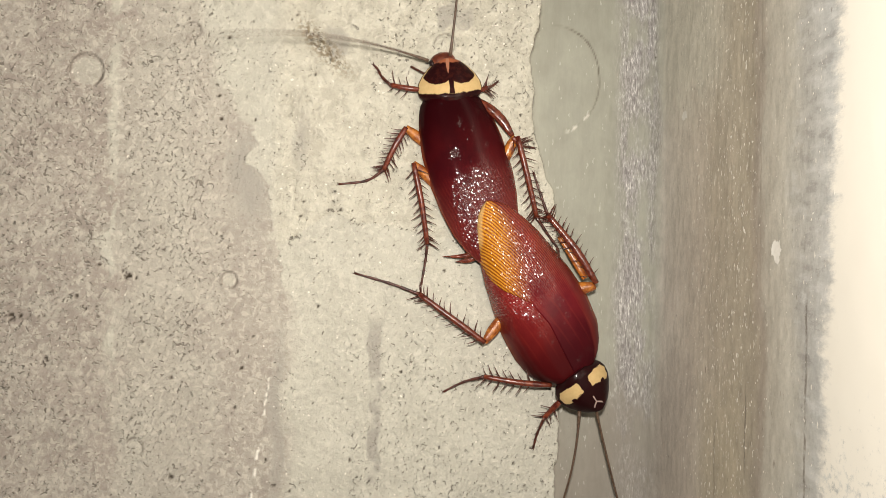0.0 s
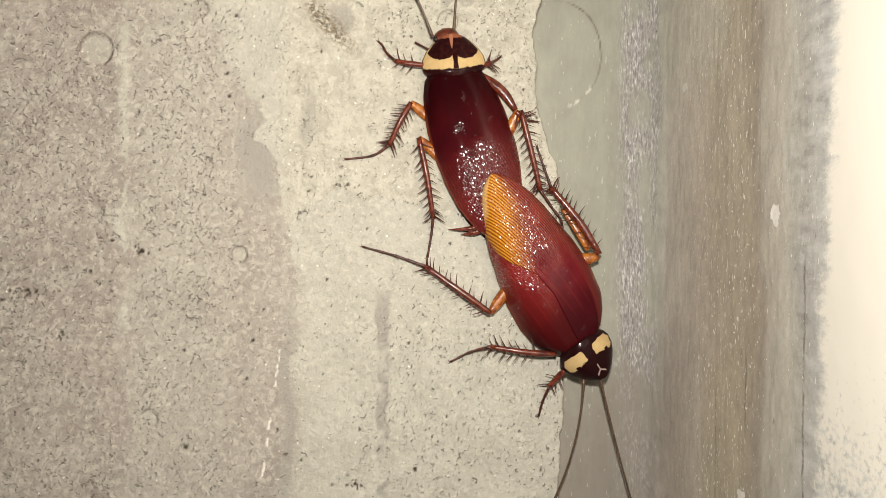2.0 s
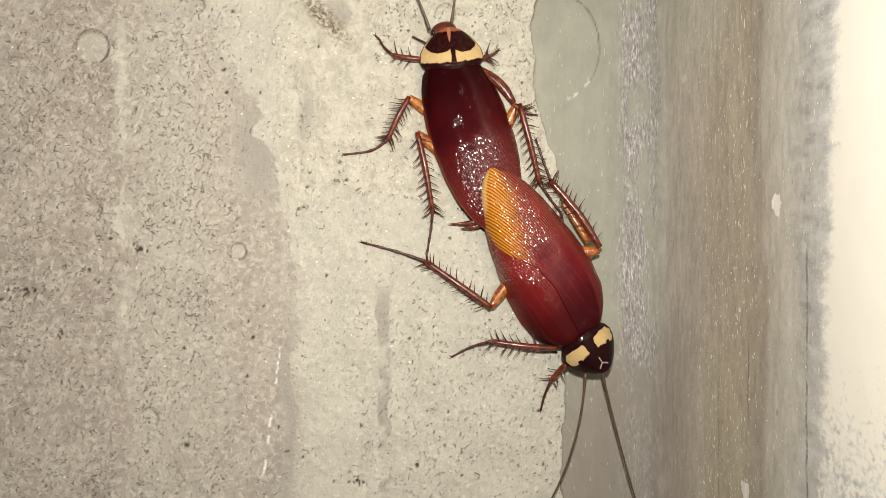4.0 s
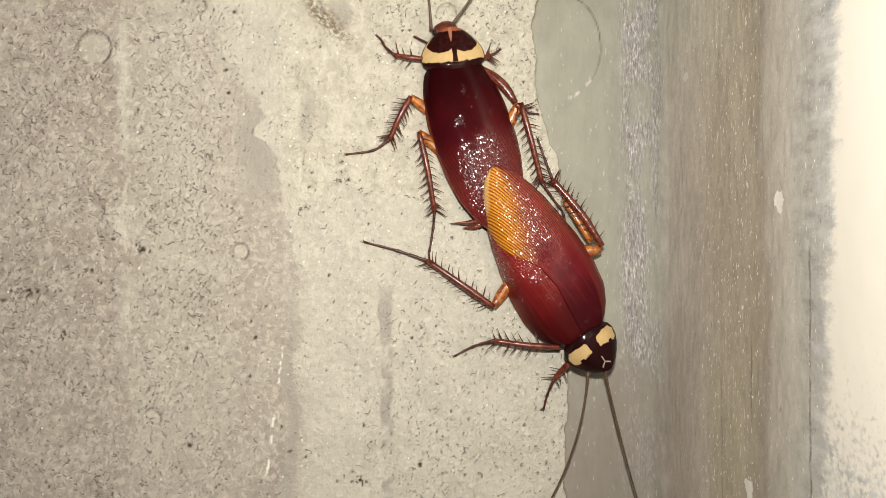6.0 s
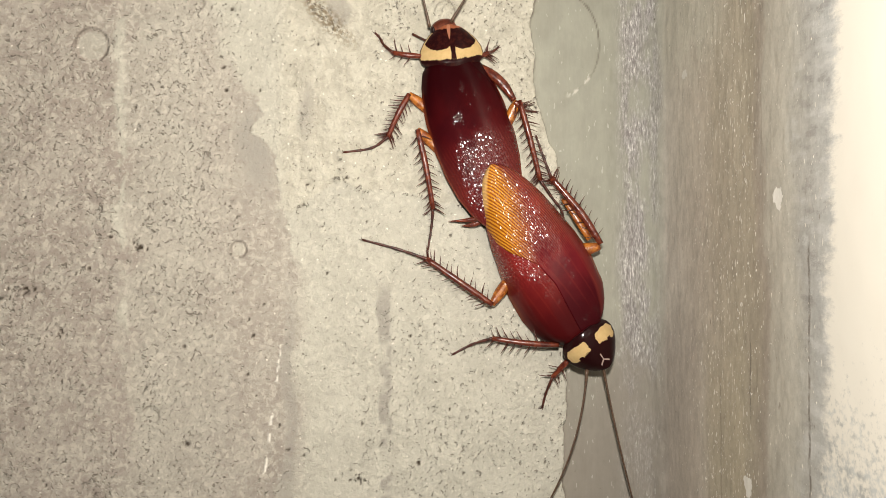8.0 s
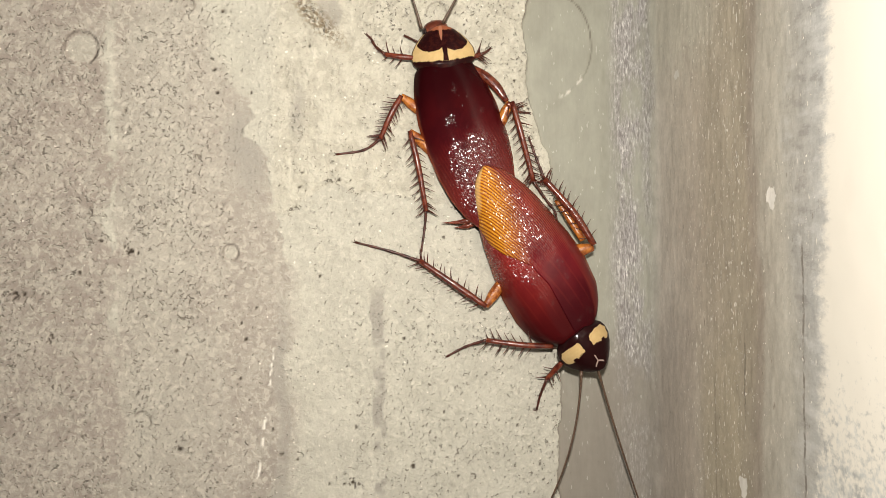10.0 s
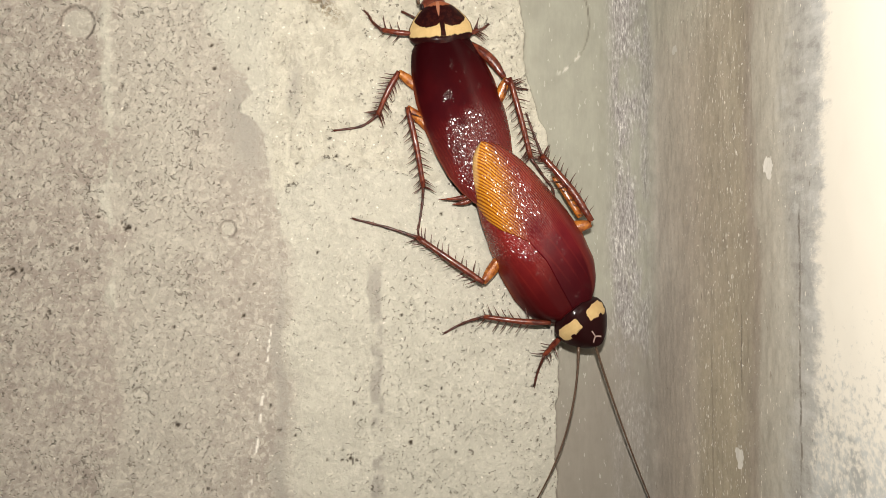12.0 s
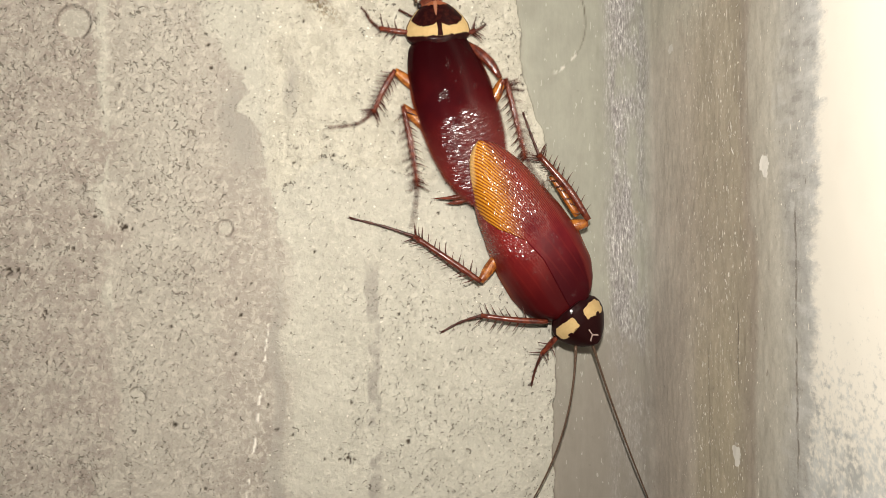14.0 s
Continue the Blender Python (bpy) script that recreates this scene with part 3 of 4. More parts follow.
    for px, pz, rx, rz, n in ((-45.5, -3.5, 0.8, 0.6, 26), (-13.9, -38.8, 0.7, 0.9, 12), (-61.0, -9.6, 2.6, 0.3, 22), (-56.5, -16.0, 0.6, 0.4, 8)):
        dents += [(loose.normal(px, rx * 0.6), loose.normal(pz, rz * 0.6), loose.uniform(0.09, 0.2)) for _ in range(n)]
    for px, pz, r in dents:
        i0, i1 = np.searchsorted(zs, [(1200 + pz - 2) * MM, (1200 + pz + 2) * MM])
        cut = np.s_[i0:i1, :]
        d = np.hypot(mm[cut] - px + 0.2 * n2[cut], (mz[cut] - pz) * 0.85)
        broken = ease(n2[cut] + 0.4 * n1[cut], -0.35, 0.15) if r > 0.27 else 1.0
        pit[cut] = np.maximum(pit[cut], ease(d, r * 1.35, r * 0.7) * broken)
    crack = ease(np.abs(mz + 10.0 - 0.15 * (mm + 62) + n1 * 0.5 + n2 * 0.4), 0.26, 0.08) * ease(mm + n1, -57.5, -60) * ease(value_noise(x, z, 0.0009, 41, 2), -0.1, 0.4) * 0.8
    pit = np.maximum(pit, crack)
    cups = ((-51.8, 26.0, 2.35, 0.16), (-31.0, -4.0, 1.15, 0.2), (-44.0, -28.5, 1.3, 0.08), (-37.0, 32.4, 1.2, 0.08), (0.0, 31.8, 1.5, 0.05))
    for px, pz, r, deep in cups:
        d = np.hypot(mm - px, (mz - pz) * 0.92) + n2 * 0.08
        pit = np.maximum(pit, 0.55 * ease(np.abs(d - r), 0.20, 0.05) * ease(0.9 * n1 + (0.7 * (mm - px) + (mz - pz)) / r, -0.5, 0.3))
    # relief: skim proud of the old face, two shallow round cups, the shutter board's ridge, pits and lumps
    out = skim * 0.05 + top * 0.05 + n1 * 0.06 + n2 * 0.035 - pit * 0.28 - sand * (0.10 + 0.10 * n2) - damp * 0.05 + chip * 0.1
    for px, pz, r, deep in cups:
        d = np.hypot(mm - px, (mz - pz) * 0.92) + n2 * 0.08
        out -= deep * ease(d, r, r - 0.28) - 0.5 * deep * ease(np.abs(d - r - 0.15), 0.35, 0.0)
    out += 0.03 * ease(np.abs(mm + 47.5 + n1 * 0.9), 0.9, 0.0) + 0.05 * ease(np.abs(mm + 24.9 + n1 * 0.4), 0.7, 0.0)
    lip = np.clip((edge - x) / 0.00022, 0, 1)
    y = -out * MM + (1 - np.sqrt(np.clip(1 - (1 - lip) ** 2, 0, 1))) * 0.0006
    y[:, -1] = RECESS + 0.0004
    quiet = ease(np.abs(mz), 70, 46) * ease(np.abs(mm), 110, 76)
    y = y * quiet + 0.0
    y[:, -1] = RECESS + 0.0004
    fine = (("skim", skim), ("sand", np.clip(sand, 0, 1)), ("damp", np.clip(damp, 0, 1)), ("pit", pit), ("chip", chip), ("top", top), ("rough", rough))
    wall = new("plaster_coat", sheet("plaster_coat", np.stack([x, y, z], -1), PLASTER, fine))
    return tagged(wall, "pale rough cement plaster coat with pits and a broken edge", "wall", kind="structure")


def build_corner_coat():
    """One continuous cement face: the strip beside the plaster, the rounded corner and the side wall."""
    bow, flat = 0.004, WALL_X - 0.004
    quarter = bow * math.pi / 2
    q = spaced(-0.05, -0.0215, 0.078, -ROOM_Y + RECESS - bow + quarter / 2, 0.00024)
    zs = spaced(0.0, 1.148, 1.246, ROOM_Z, 0.0003)
    a = np.clip((q + quarter / 2) / bow, 0, math.pi / 2)
    x0 = flat + np.minimum(q + quarter / 2, 0) + bow * np.sin(a)
    y0 = RECESS - bow * (1 - np.cos(a)) - np.maximum(q - quarter / 2, 0)
    nx, ny = -np.sin(a), -np.cos(a)
    x, z = np.meshgrid(x0, zs)
    run = np.broadcast_to(q * 1000, x.shape)
    mm, mz = x * 1000, z * 1000 - 1200
    qq = np.broadcast_to(q, x.shape)
    n1, n2 = value_noise(qq, z, 0.005, 61, 4), value_noise(qq * 3, z, 0.002, 71, 3)
    long, hand = value_noise(qq, z * 0.12, 0.004, 81, 4), value_noise(qq, z, 0.03, 95, 3)
    ring = np.sqrt(((mm - 17.8) / 6.5) ** 2 + ((mz - 27.4 - n1 * 0.3) / 8.4) ** 2) + n1 * 0.015
    strip = ease(run, -2, -4)
    film = ease(ring, 1.012, 0.985) * strip
    rim = ease(np.abs(ring - 1.0 + n2 * 0.03), 0.04, 0.01) * strip
    flake = 0.8 * rim * ease(mz, 18.4, 19.6) * ease(mz, 25.5, 23) * ease(mm, 18.5, 20.0) * ease(n2 + n1 * 0.3, 0.0, 0.35)
    hair = ease(np.abs(ring - 1.0), 0.026, 0.006) * strip * ease(mz, 19, 25) * ease(mm + n1, 17.5, 20) * (0.9 + 0.5 * n2)
    beside = mm - coat_edge(zs)[:, None] * 1000
    hair = np.maximum(hair, ease(beside, 0.42, 0.12) * (0.62 + 0.3 * n2 + 0.25 * n1) * strip)
    hair = np.clip(hair, 0, 1)
    band = ease(run + n1, -8.0, -5.6) * ease(run, 2.2, 0.4)
    side = ease(run, 0, 4)
    out = film * 0.05 + flake * 0.12 + n1 * 0.03 + band * n2 * 0.07 - side * ease(run, 46, 36) * (long * 0.015 + n2 * 0.03 + hand * 0.10)
    out *= MM * ease(qq, 0.14, 0.08)
    points = np.stack([x + nx * out, y0[None, :] + ny * out, z], -1)
    coat = new("corner_coat", sheet("corner_coat", points, CORNER, (("run", run), ("flake", flake), ("hair", hair))))
    return tagged(coat, "grey cement round the corner with streaks and worn white paint", "wall", kind="structure")


build_plaster_wall()
build_corner_coat()
for label, name, low, high, stuff in (
    ("grey cement wall behind the plaster coat", "wall_north", (ROOM_X - 0.1, 0.0026, 0), (WALL_X + 0.0022, 0.12, ROOM_Z), ROUGHCAST),
    ("grey cement wall behind the painted face", "wall_east", (WALL_X + 0.0022, ROOM_Y, 0), (WALL_X + 0.12, 0.12, ROOM_Z), ROUGHCAST),
    ("plain whitewashed wall", "wall_south", (ROOM_X - 0.1, ROOM_Y - 0.1, 0), (WALL_X + 0.12, ROOM_Y, ROOM_Z), WHITEWASH),
    ("plain whitewashed wall", "wall_west", (ROOM_X - 0.1, ROOM_Y, 0), (ROOM_X, 0.0026, ROOM_Z), WHITEWASH),
    ("bare concrete floor", "floor", (ROOM_X - 0.1, ROOM_Y - 0.1, -0.1), (WALL_X + 0.12, 0.12, 0), CONCRETE_FLOOR),
    ("plain whitewashed ceiling", "ceiling", (ROOM_X - 0.1, ROOM_Y - 0.1, ROOM_Z), (WALL_X + 0.12, 0.12, ROOM_Z + 0.1), WHITEWASH),
):
    tagged(slab(name, low, high, stuff), label, name.split("_")[0], kind="structure")


# ---- the cockroaches: x to their right, y towards the head, z off the wall, in millimetres ----
def smooth_line(points, n):
    """n places along a soft curve through the points."""
    p = np.array(points, float)
    p = np.vstack([2 * p[0] - p[1], p, 2 * p[-1] - p[-2]])
    out = []
    for t in np.linspace(0, len(points) - 1, n):
        i = min(int(t), len(points) - 2)
        f, (a, b, c, d) = t - i, p[i:i + 4]
        out.append(0.5 * (2 * b + (c - a) * f + (2 * a - 5 * b + 4 * c - d) * f ** 2 + (3 * b - a - 3 * c + d) * f ** 3))
    return np.array(out)


def tube(name, points, radii, material, sides=9, flat=1.0):
    """A closed round rod along the points, its thickness following radii."""
    p = np.array(points, float)
    r = np.interp(np.linspace(0, 1, len(p)), np.linspace(0, 1, len(radii)), radii)
    verts, faces = [], []
    up = np.array((0.05, 0.03, 1.0))
    for i, at in enumerate(p):
        way = p[min(i + 1, len(p) - 1)] - p[max(i - 1, 0)]
        way /= np.linalg.norm(way)
        a = np.cross(way, up)
        a /= np.linalg.norm(a)
        b = np.cross(a, way)
        for k in range(sides):
            t = 2 * math.pi * k / sides
            verts.append((at + r[i] * (math.cos(t) * a + flat * math.sin(t) * b)) * MM)
    for i in range(len(p) - 1):
        for k in range(sides):
            q = (k + 1) % sides
            faces.append((i * sides + k, i * sides + q, (i + 1) * sides + q, (i + 1) * sides + k))
    faces += [tuple(range(sides - 1, -1, -1)), tuple((len(p) - 1) * sides + k for k in range(sides))]
    return mesh_of(name, verts, faces, material)


def shell(name, nu, nv, place, thick, material):
    """A thin horny plate: place(u, v) with u and v from 0 to 1 gives its upper face."""
    top = np.array([[place(u, v) for u in np.linspace(0, 1, nu)] for v in np.linspace(0, 1, nv)])
    low = top - np.array((0, 0, thick))
    verts = np.concatenate([top.reshape(-1, 3), low.reshape(-1, 3)]) * MM
    uv = [(u, v) for v in np.linspace(0, 1, nv) for u in np.linspace(0, 1, nu)] * 2
    n, faces = nu * nv, []
    for j in range(nv - 1):
        for i in range(nu - 1):
            k = j * nu + i
            faces += [(k, k + 1, k + nu + 1, k + nu), (n + k, n + k + nu, n + k + nu + 1, n + k + 1)]
    ring = [i for i in range(nu)] + [j * nu + nu - 1 for j in range(1, nv)] + [(nv - 1) * nu + i for i in range(nu - 2, -1, -1)] + [j * nu for j in range(nv - 2, 0, -1)]
    for a, b in zip(ring, ring[1:] + ring[:1]):
        faces.append((b, a, n + a, n + b))
    return verts, faces, uv


def wing(spec, side, over, inner, material):
    """One forewing. side: -1 or 1, its outer margin; inner: rows of (s, w) for its inner margin."""
    s_at, s_half = zip(*spec["outline"])
    i_at, i_w = zip(*inner)

    def place(u, v):
        s = v * 1.07 - 0.07
        half = np.interp(s, s_at, s_half)
        w_in = np.interp(s, i_at, i_w) * -side
        w = side + (w_in - side) * u if side < 0 else w_in + (side - w_in) * u
        crown = sum(np.interp(s + d, *zip(*spec["crown"])) for d in (-0.09, -0.05, 0, 0.05, 0.09)) / 5
        camber = np.interp(s, *zip(*spec["camber"]))
        z = crown - camber * abs(w) ** spec["edge"] - 0.25 * w * w + (0.13 if over else 0.0)
        # a shallow groove along the wing's fold
        z -= 0.05 * math.exp(-((w - side * 0.55) / 0.10) ** 2) * (1 - s)
        z -= 0.9 * max(0.0, -s / 0.07) ** 2
        x = half * w + np.interp(s, (0, 0.5, 1), spec["sway"]) - np.interp(s, (-0.07, 0.0, 0.12, 0.35, 0.6), (0, 0.3, 1, 0.8, 0)) * spec["flare"] * max(0.0, -w) ** 2
        return (x, -s * spec["length"], z)

    verts, faces, _ = shell("wing", 34, 70, place, 0.09, material)
    half = [max(np.interp(v * 1.07 - 0.07, s_at, s_half), 0.05) for v in np.linspace(0, 1, 70)]
    uv = []
    for k in range(2):
        for j, v in enumerate(np.linspace(0, 1, 70)):
            for i in range(34):
                x = verts[j * 34 + i][0] / MM - np.interp(v, (0, 0.5, 1), spec["sway"])
                uv.append((0.5 + 0.5 * x / half[j], v))
    return mesh_of("forewing", verts, faces, material, uv)


def shield(spec, material):
    """The pronotum: a broad rounded plate, highest in the middle."""
    wide, length, crown, rim = spec

    def place(u, v):
        half = wide * np.interp(v, (0, 0.06, 0.15, 0.28, 0.45, 0.62, 0.78, 0.9, 0.97, 1), (0.72, 0.84, 0.95, 1.0, 0.96, 0.83, 0.65, 0.48, 0.34, 0.2))
        w = 2 * u - 1
        bow = 0.45 * (1 - w * w)
        y = -0.3 - bow * (1 - v) + v * (length + 0.3)
        z = rim + (crown - rim) * (1 - abs(w) ** 2.6) * (1 - 0.75 * max(0, v - 0.35) ** 1.6 * 1.5)
        z -= 0.25 * max(0, 0.12 - v) / 0.12
        return (half * w, y, z)

    verts, faces, uv = shell("pronotum", 41, 33, place, 0.25, material)
    return mesh_of("pronotum", verts, faces, material, uv)


def pod(name, centre, radii, material, rings=9, sides=14, bend=0.0):
    """A closed egg-shaped body part with faint cross rings."""
    cx, cy, cz = centre
    rx, ry, rz = radii
    verts, faces = [], []
    for i in range(rings + 1):
        t = -1 + 2 * i / rings
        q = math.sqrt(max(1 - abs(t) ** 2.4, 0.0025))
        q *= 1 + bend * (i % 2)
        for k in range(sides):
            a = 2 * math.pi * k / sides
            verts.append(((cx + rx * q * math.cos(a)) * MM, (cy + ry * t) * MM, (cz + rz * q * math.sin(a)) * MM))
    for i in range(rings):
        for k in range(sides):
            q = (k + 1) % sides
            faces.append((i * sides + k, (i + 1) * sides + k, (i + 1) * sides + q, i * sides + q))
    faces += [tuple(range(sides)), tuple(rings * sides + k for k in range(sides - 1, -1, -1))]
    return mesh_of(name, verts, faces, material)


SPINE = tube("spine", [(0, 0, 0), (0, 0.7, 0.04), (0.08, 1.35, 0.12)], (0.085, 0.06, 0.018), BRISTLE, 5)
CLAW = tube("claw", [(0, 0, 0), (0.06, 0.28, 0.02), (0.22, 0.45, -0.04)], (0.08, 0.06, 0.02), BRISTLE, 5)
dice = random.Random(7)


def aim(at, way):
    """A pose at a place in millimetres whose y looks along way."""
    y = Vector(way).normalized()
    z = (Vector((0, 0, 1)) - y * y.z).normalized()
    m = Matrix((y.cross(z), y, z)).transposed().to_4x4()
    return Matrix.Translation(Vector(at) * MM) @ m


def spines(parent, line, spots, both=True, size=1.0):
    """Bristles that stand off a shin to both sides, slanting towards the foot."""
    for n, f in enumerate(spots):
        i = f * (len(line) - 1)
        a, b = Vector(line[int(i)]), Vector(line[min(int(i) + 1, len(line) - 1)])
        way, at = (b - a).normalized(), a.lerp(b, i - int(i))
        flank = way.cross(Vector((0, 0, 1))).normalized()
        for hand in ((-1, 1) if both else (1 if n % 2 else -1,)):
            lean = dice.uniform(0.45, 0.95)
            dirn = flank * hand + way * lean + Vector((0, 0, dice.uniform(-0.1, 0.45)))
            m = aim(at + flank * hand * 0.12, dirn) @ Matrix.Diagonal([size * dice.uniform(0.75, 1.15)] * 3 + [1])
            part("spine", SPINE, parent, m=m)


def leg(body, thigh, shin, foot, thick=1.0, spots=None, amber=True):
    """A leg from its joints: thigh (femur), bristled shin (tibia) and jointed foot (tarsus) with two claws."""
    if thigh:
        line = smooth_line(thigh, 9)
        ob = part("femur", tube("femur", line, (0.42 * thick, 0.82 * thick, 0.80 * thick, 0.44 * thick), THIGH if amber else SHIN, 10, 0.7), body, "amber-coloured upper leg" if amber else "")
        spines(ob, line, (0.4, 0.52, 0.64, 0.76, 0.88), False, 0.6)
    line = smooth_line(shin, 12)
    ob = part("tibia", tube("tibia", line, (0.36 * thick, 0.48 * thick, 0.46 * thick, 0.40 * thick, 0.40 * thick), SHIN, 9), body)
    spines(ob, line, spots or (0.08, 0.17, 0.26, 0.35, 0.44, 0.53, 0.62, 0.71, 0.80, 0.89, 0.98), True, 1.42)
    if thigh:
        spines(ob, line, (0.93, 0.99), True, 1.45)
    line = smooth_line(foot, 15)
    ob = part("tarsus", tube("tarsus", line, [0.30, 0.21, 0.26, 0.17, 0.24, 0.16, 0.22, 0.15, 0.20], FOOT, 7), body)
    spines(ob, line, (0.12, 0.3, 0.5, 0.7), True, 0.42)
    way = Vector(line[-1]) - Vector(line[-2])
    for hand in (-0.6, 0.6):
        side = way.cross(Vector((0, 0, 1))).normalized()
        part("claw", CLAW, ob, m=aim(line[-1], way.normalized() + side * hand))


def feeler(name, body, reach, bend, label=""):
    """A long thin antenna along y from its root, bending evenly to its left, with a thick root joint."""
    line, at, turn = [], np.array((0.0, 0.0, 0.0)), 0.0
    for i in range(60):
        line.append(at.copy())
        f = i / 59
        step = reach / 59
        at = at + step * np.array((-math.sin(turn), math.cos(turn), 0.10 * (1 - f)))
        turn += math.radians(bend) / 59
    radii = [0.27, 0.24, 0.18] + [0.175 - 0.125 * k / 30 for k in range(30)]
    return part(name, tube("antenna", line, radii, FEELER, 7), body, label)


def cercus(body, points):
    line = smooth_line(points, 12)
    part("cercus", tube("cercus", line, (0.55, 0.5, 0.46, 0.36, 0.2, 0.03), SHIN, 9, 0.6), body, "short jointed tail feeler")


# the upper one, head up
def build_upper():
    body = new("cockroach")
    tagged(body, "dark red-brown cockroach with cream-banded shield, head up on plaster", "cockroach", "mating cockroaches")
    spec = dict(
        length=26.0, sway=(0.0, 0.25, 0.0), flare=0.0,
        outline=((-0.07, 2.9), (-0.03, 4.0), (0, 4.5), (0.06, 5.1), (0.15, 5.75), (0.27, 6.2), (0.45, 6.3), (0.6, 5.9), (0.74, 5.1), (0.85, 3.9), (0.93, 2.5), (0.98, 1.2), (1, 0.15)),
        crown=((0, 2.9), (0.2, 3.35), (0.4, 3.5), (0.6, 3.55), (0.8, 3.5), (1, 3.1)), camber=((0, 1.9), (0.4, 2.6), (0.6, 1.9), (0.8, 1.0), (1, 0.3)), edge=4)
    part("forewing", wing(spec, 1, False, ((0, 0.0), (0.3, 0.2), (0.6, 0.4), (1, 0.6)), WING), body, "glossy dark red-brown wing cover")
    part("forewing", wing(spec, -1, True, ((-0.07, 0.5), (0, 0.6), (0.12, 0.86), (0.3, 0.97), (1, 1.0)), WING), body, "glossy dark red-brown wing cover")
    part("abdomen", pod("abdomen", (0.2, -9.8, 0.95), (5.75, 12.2, 0.9), ABDOMEN, 18, 20, 0.03), body)
    m = pose(0.35 * MM, 0.2 * MM, 0, 0, 0, -11)
    part("pronotum", shield((4.85, 5.9, 3.3, 1.5), SHIELD_LOBED), body, "cream shield with two dark lobes", m)
    head = part("head", pod("head", (0.75, 5.6, 1.15), (2.0, 1.75, 0.95), HEAD, 14, 18), body, "rounded chestnut head")
    for x, y in ((-0.9, 6.0), (2.1, 5.4)):
        part("eye", pod("eye", (x, y, 1.35), (0.42, 0.6, 0.6), EYE, 10, 12), head, "glossy dark eye")
    part("palp", tube("palp", smooth_line([(-1.6, 4.2, 1.2), (-3.0, 5.6, 0.9), (-3.9, 6.6, 0.4)], 8), (0.2, 0.17, 0.2), FOOT), body, "short jointed mouth feeler")
    leg(body, None, [(-3.6, 2.7, 1.4), (-5.8, 3.6, 1.4), (-7.6, 4.6, 1.0)], [(-7.6, 4.6, 1.0), (-8.5, 6.2, 0.5), (-8.8, 7.6, 0.25), (-9.2, 8.3, 0.2)], 0.95, (0.35, 0.6, 0.85))
    leg(body, None, [(3.6, 0.7, 1.5), (5.2, 0.4, 1.2), (6.2, 0.5, 1.0)], [(6.2, 0.5, 1.0), (7.2, 0.7, 0.5), (8.1, 1.1, 0.2)], 0.9, (0.6, 0.8, 0.95))
    leg(body, [(-4.0, -6.6, 0.45), (-5.8, -3.9, 0.6), (-7.2, -2.1, 1.4)], [(-7.2, -2.1, 1.6), (-9.8, -4.6, 1.6), (-12.1, -7.2, 0.9)], [(-12.1, -7.2, 0.9), (-14.9, -8.0, 0.4), (-19.0, -7.4, 0.2)])
    leg(body, [(-4.6, -12.8, 0.45), (-6.2, -9.6, 0.6), (-7.6, -7.5, 1.5)], [(-7.6, -7.5, 1.7), (-8.1, -13.5, 1.8), (-8.9, -19.5, 1.0)], [(-8.9, -19.5, 1.0), (-9.8, -21.8, 0.5), (-11.4, -25.1, 0.25)])
    leg(body, [(4.2, -0.6, 0.6), (5.8, -2.8, 1.1), (7.0, -5.0, 1.4), (7.7, -7.5, 1.6)], [(7.7, -7.7, 1.6), (8.1, -8.4, 1.5), (8.6, -9.0, 1.2)], [(8.6, -9.0, 1.2), (9.4, -9.5, 0.7), (10.8, -10.0, 0.2)], 0.95, (0.3, 0.6, 0.9), False)
    leg(body, [(4.6, -12.0, 0.5), (7.0, -9.1, 0.9), (8.2, -7.7, 1.5)], [(8.4, -7.8, 1.9), (8.2, -14.1, 1.8), (8.0, -20.1, 1.1)], [(8.0, -20.1, 1.1), (9.0, -23.0, 0.6), (9.9, -25.4, 0.4), (9.9, -26.8, 0.2)])
    cercus(body, [(-1.4, -22.6, 1.9), (-2.8, -22.8, 1.9), (-4.7, -22.6, 1.6), (-7.3, -21.9, 1.1)])
    cercus(body, [(-2.2, -23.3, 1.5), (-3.8, -23.5, 1.3), (-5.6, -23.2, 1.0)])
    cercus(body, [(4.4, -20.3, 1.9), (5.9, -21.2, 1.6), (7.0, -21.1, 1.2)])
    left = feeler("antenna", body, 42, 36)
    right = feeler("antenna", body, 42, 10)
    return body, left, right


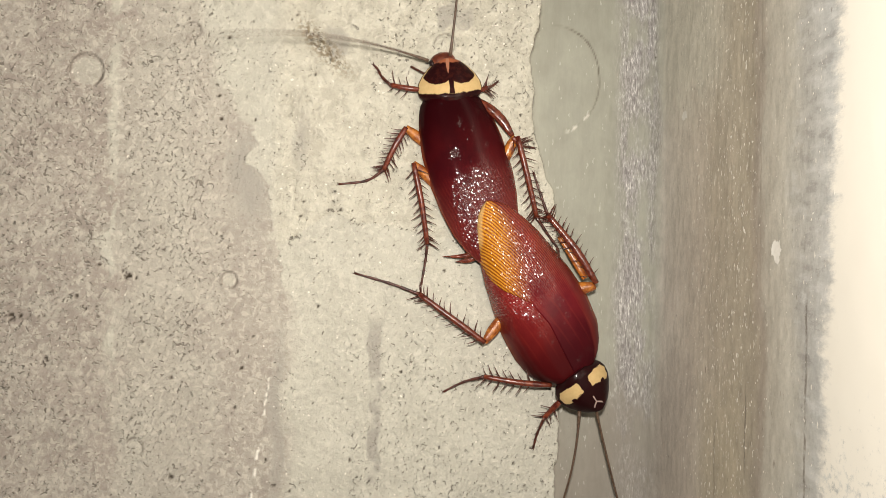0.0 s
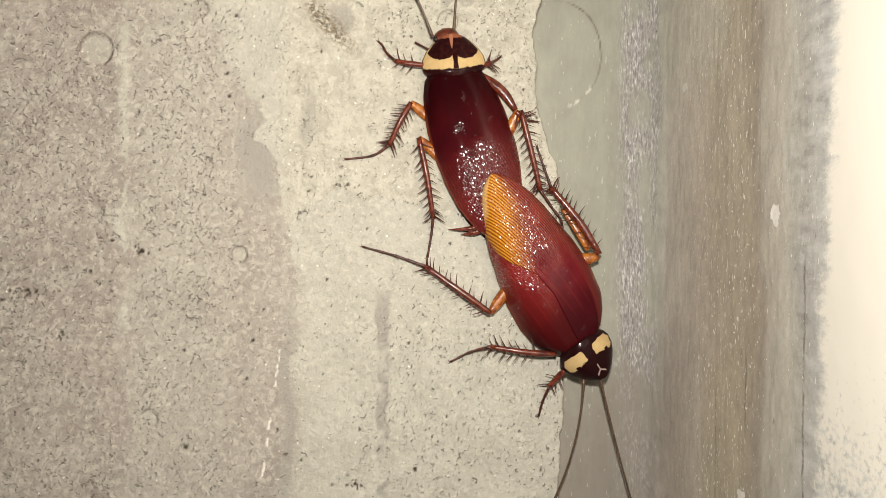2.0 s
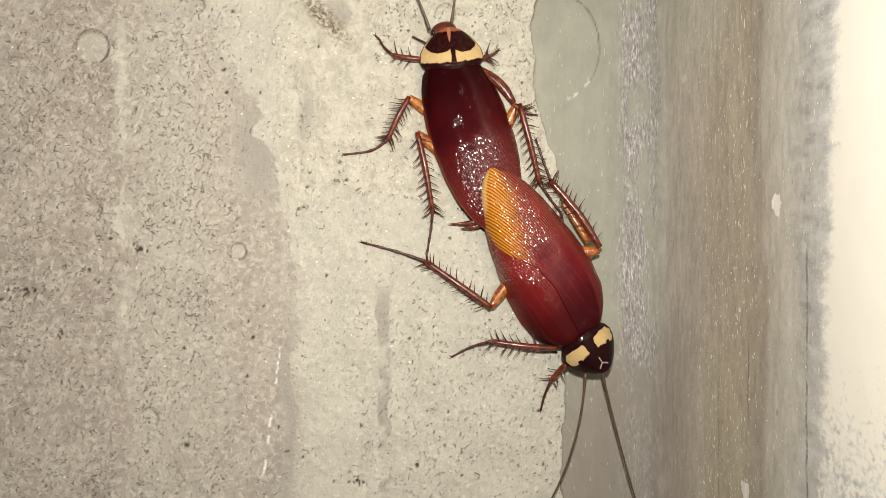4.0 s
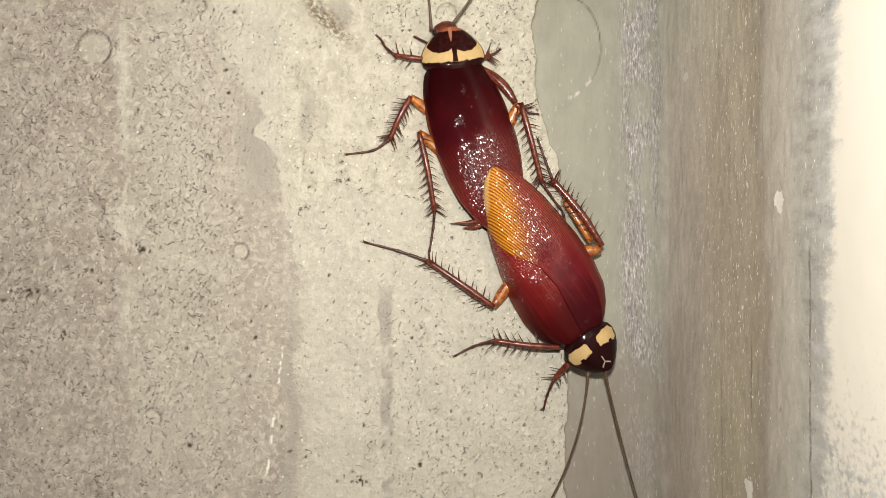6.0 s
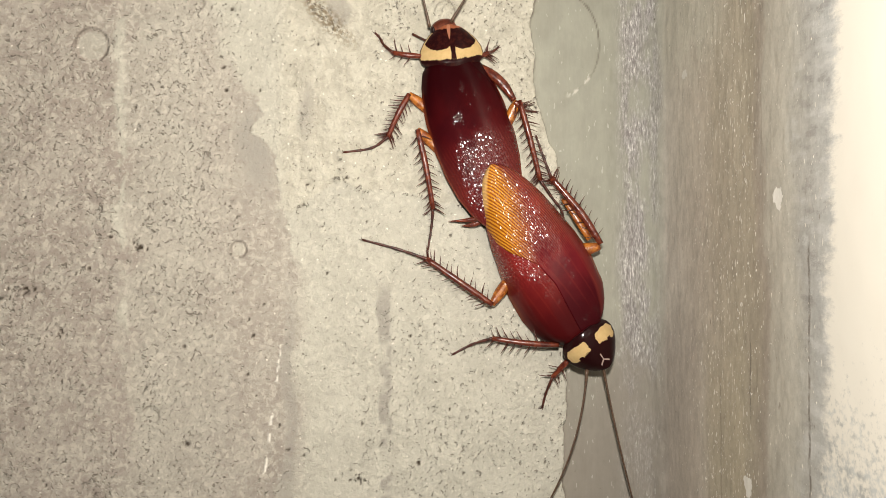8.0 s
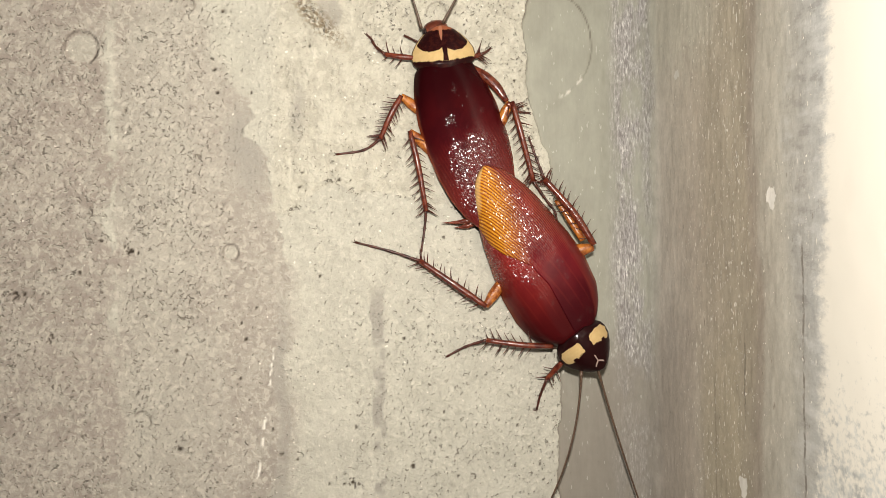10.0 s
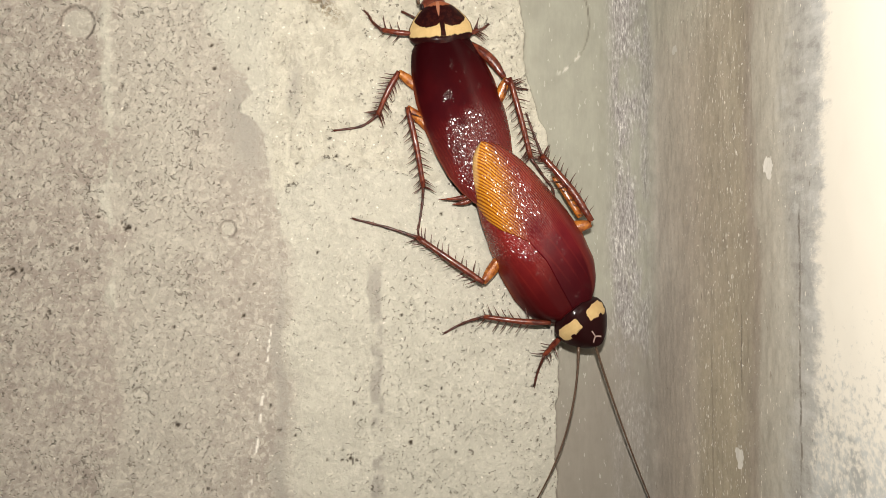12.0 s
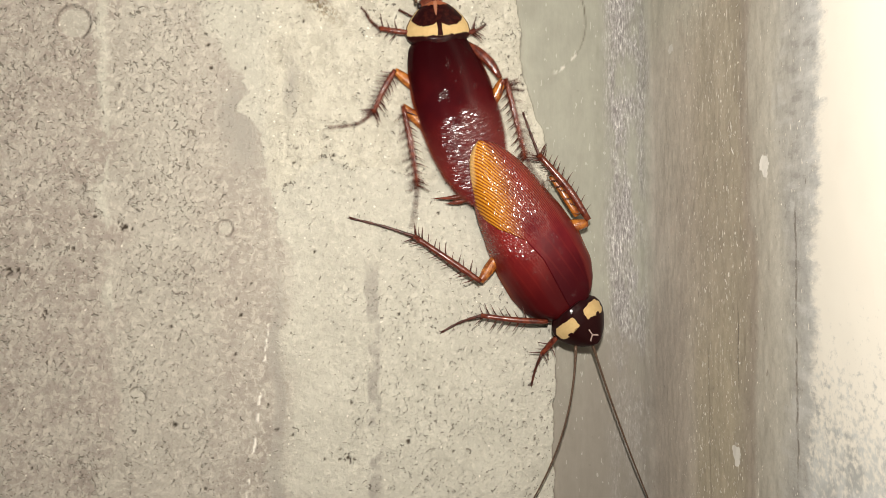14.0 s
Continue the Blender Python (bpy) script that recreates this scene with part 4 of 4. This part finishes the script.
# the lower one, head down, its wing tips over the other's
def build_lower():
    body = new("cockroach")
    tagged(body, "red-brown cockroach with amber wing tip, cream-spotted shield, head down", "cockroach", "mating cockroaches")
    spec = dict(
        length=27.3, sway=(-0.65, -0.9, -0.4), flare=0.75,
        outline=((-0.07, 3.0), (-0.03, 4.2), (0, 5.1), (0.05, 5.9), (0.15, 6.6), (0.3, 6.85), (0.45, 6.5), (0.6, 5.8), (0.73, 4.9), (0.84, 3.75), (0.9, 2.95), (0.95, 2.1), (0.985, 1.0), (1, 0.15)),
        crown=((0, 5.4), (0.2, 6.0), (0.35, 5.95), (0.5, 5.4), (0.65, 4.9), (0.8, 4.65), (1, 4.5)), camber=((0, 4.4), (0.2, 5.2), (0.42, 4.8), (0.62, 2.9), (0.8, 1.3), (1, 0.4)), edge=5.5)
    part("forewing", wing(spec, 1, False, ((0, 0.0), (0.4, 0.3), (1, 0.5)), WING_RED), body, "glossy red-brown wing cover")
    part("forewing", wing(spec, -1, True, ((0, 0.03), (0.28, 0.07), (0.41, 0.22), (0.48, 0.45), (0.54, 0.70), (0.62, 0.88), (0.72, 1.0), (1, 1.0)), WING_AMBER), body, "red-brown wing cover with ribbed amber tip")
    part("abdomen", pod("abdomen", (-0.4, -7.2, 1.4), (5.9, 10.2, 1.35), ABDOMEN, 18, 20, 0.03), body)
    m = pose(-0.88 * MM, 1.2 * MM, 0, 0, 0, 9)
    part("pronotum", shield((4.3, 6.2, 6.2, 3.6), SHIELD_SPOTTED), body, "dark shield with two cream spots", m)
    part("head", pod("head", (-0.7, 4.9, 3.2), (1.8, 1.5, 1.2), ABDOMEN, 12, 16), body, "tucked dark brown head")
    leg(body, [(3.0, -11.4, 1.0), (6.2, -10.0, 1.2), (8.9, -8.8, 2.0)], [(8.9, -8.8, 2.5), (11.6, -14.1, 2.0), (14.3, -19.4, 1.1)], [(14.3, -19.4, 1.1), (17.5, -22.8, 0.6), (21.4, -26.4, 0.2)], 1.1)
    leg(body, None, [(2.9, 1.3, 2.6), (6.8, -1.1, 2.6), (11.2, -4.2, 1.6)], [(11.2, -4.2, 1.6), (14.3, -4.7, 0.6), (17.5, -4.7, 0.2)], 1.0, (0.35, 0.47, 0.58, 0.68, 0.78, 0.88, 0.97))
    leg(body, None, [(2.8, 4.0, 2.8), (4.2, 4.6, 2.2), (5.9, 5.4, 1.6)], [(5.9, 5.4, 1.6), (7.8, 7.3, 0.6), (9.3, 9.1, 0.2)], 1.0, (0.5, 0.75, 0.95))
    leg(body, [(-4.8, -10.2, 1.0), (-7.0, -9.5, 1.7), (-9.7, -8.8, 2.3)], [(-9.9, -9.1, 2.6), (-9.6, -14.1, 2.2), (-8.9, -18.0, 1.7), (-8.2, -21.3, 1.2)], [(-8.2, -21.3, 1.2), (-8.7, -24.4, 0.7), (-9.3, -28.0, 0.3)], 1.3)
    line = smooth_line([(-8.3, -17.7, 0.8), (-8.7, -15.2, 1.2), (-8.9, -10.4, 1.9)], 9)
    spines(part("femur", tube("femur", line, (0.3, 0.5, 0.62, 0.5), THIGH, 10, 0.7), body, "amber-coloured upper leg"), line, (0.2, 0.35, 0.5, 0.65, 0.8), True, 0.6)
    left = feeler("antenna", body, 44, -56)
    right = feeler("antenna", body, 46, 10)
    return body, left, right


def on_wall(x, z, degrees):
    """A pose on the plaster: y up the wall and turned clockwise by degrees, z off it."""
    a = radians(degrees)
    h = Vector((math.sin(a), 0, math.cos(a)))
    out = Vector((0, -1, 0))
    return Matrix.Translation((x, 0, z)) @ Matrix((h.cross(out), h, out)).transposed().to_4x4()


upper, upper_left, upper_right = build_upper()
lower, lower_left, lower_right = build_lower()
UPPER, LOWER = on_wall(0.00069, 1.22304, -17), on_wall(0.01849, 1.18373, 152.5)


def motions():
    # it clings still, then twitches at the very end
    walk(upper, [(0.0, UPPER), (7.0, UPPER), (13.9, UPPER), (13.9667, UPPER @ pose(0, 0, 0, 0, 0, 1.4)), (14.0, UPPER @ pose(0, 0, 0, 0, 0, -1.2))])
    walk(lower, [(0.0, LOWER), (14.0, LOWER)])
    swing = ((0.0, 78), (0.2, 48), (0.4, 36), (0.8, 41), (1.0, 50), (1.2, 72), (1.4, 46), (1.6, 30), (2.0, 24), (2.6, 24), (3.0, 36), (3.2, 32), (4.2, 22), (5.3, 14),
             (5.5, -1), (5.7, 4), (5.9, 6), (6.2, 2), (6.5, 7), (6.7, 9), (7.0, 2), (7.3, 10), (7.5, 4), (7.7, 14), (9.8, 15), (10.2, 20), (12.0, 14), (14.0, 18))
    walk(upper_left, [(t, pose(-1.4 * MM, 6.3 * MM, 2.4 * MM, 9 if t < 1.5 else 4, 0, a - 17 - 2)) for t, a in swing])
    swing = ((0.0, 6), (1.2, 4), (3.2, 3), (4.5, 10), (5.3, 9), (5.5, 37), (6.5, 37), (7.7, 33), (9.8, 32), (10.2, 28), (14.0, 30))
    walk(upper_right, [(t, pose(1.9 * MM, 6.2 * MM, 2.4 * MM, 4, 0, -a - 17)) for t, a in swing])
    walk(lower_left, [(t, pose(1.0 * MM, 6.3 * MM, 3.6 * MM, -6, 0, a)) for t, a in ((0.0, -29), (3.2, -30), (6.5, -32), (7.7, -31.5), (10.0, -29.5), (11.0, -28.8), (14.0, -29))])
    walk(lower_right, [(t, pose(-1.4 * MM, 6.9 * MM, 3.6 * MM, -6, 0, a)) for t, a in ((0.0, -14), (5.5, -15), (6.5, -15.8), (7.5, -17.2), (9.8, -13), (11.0, -11), (14.0, -10.5))])


motions()
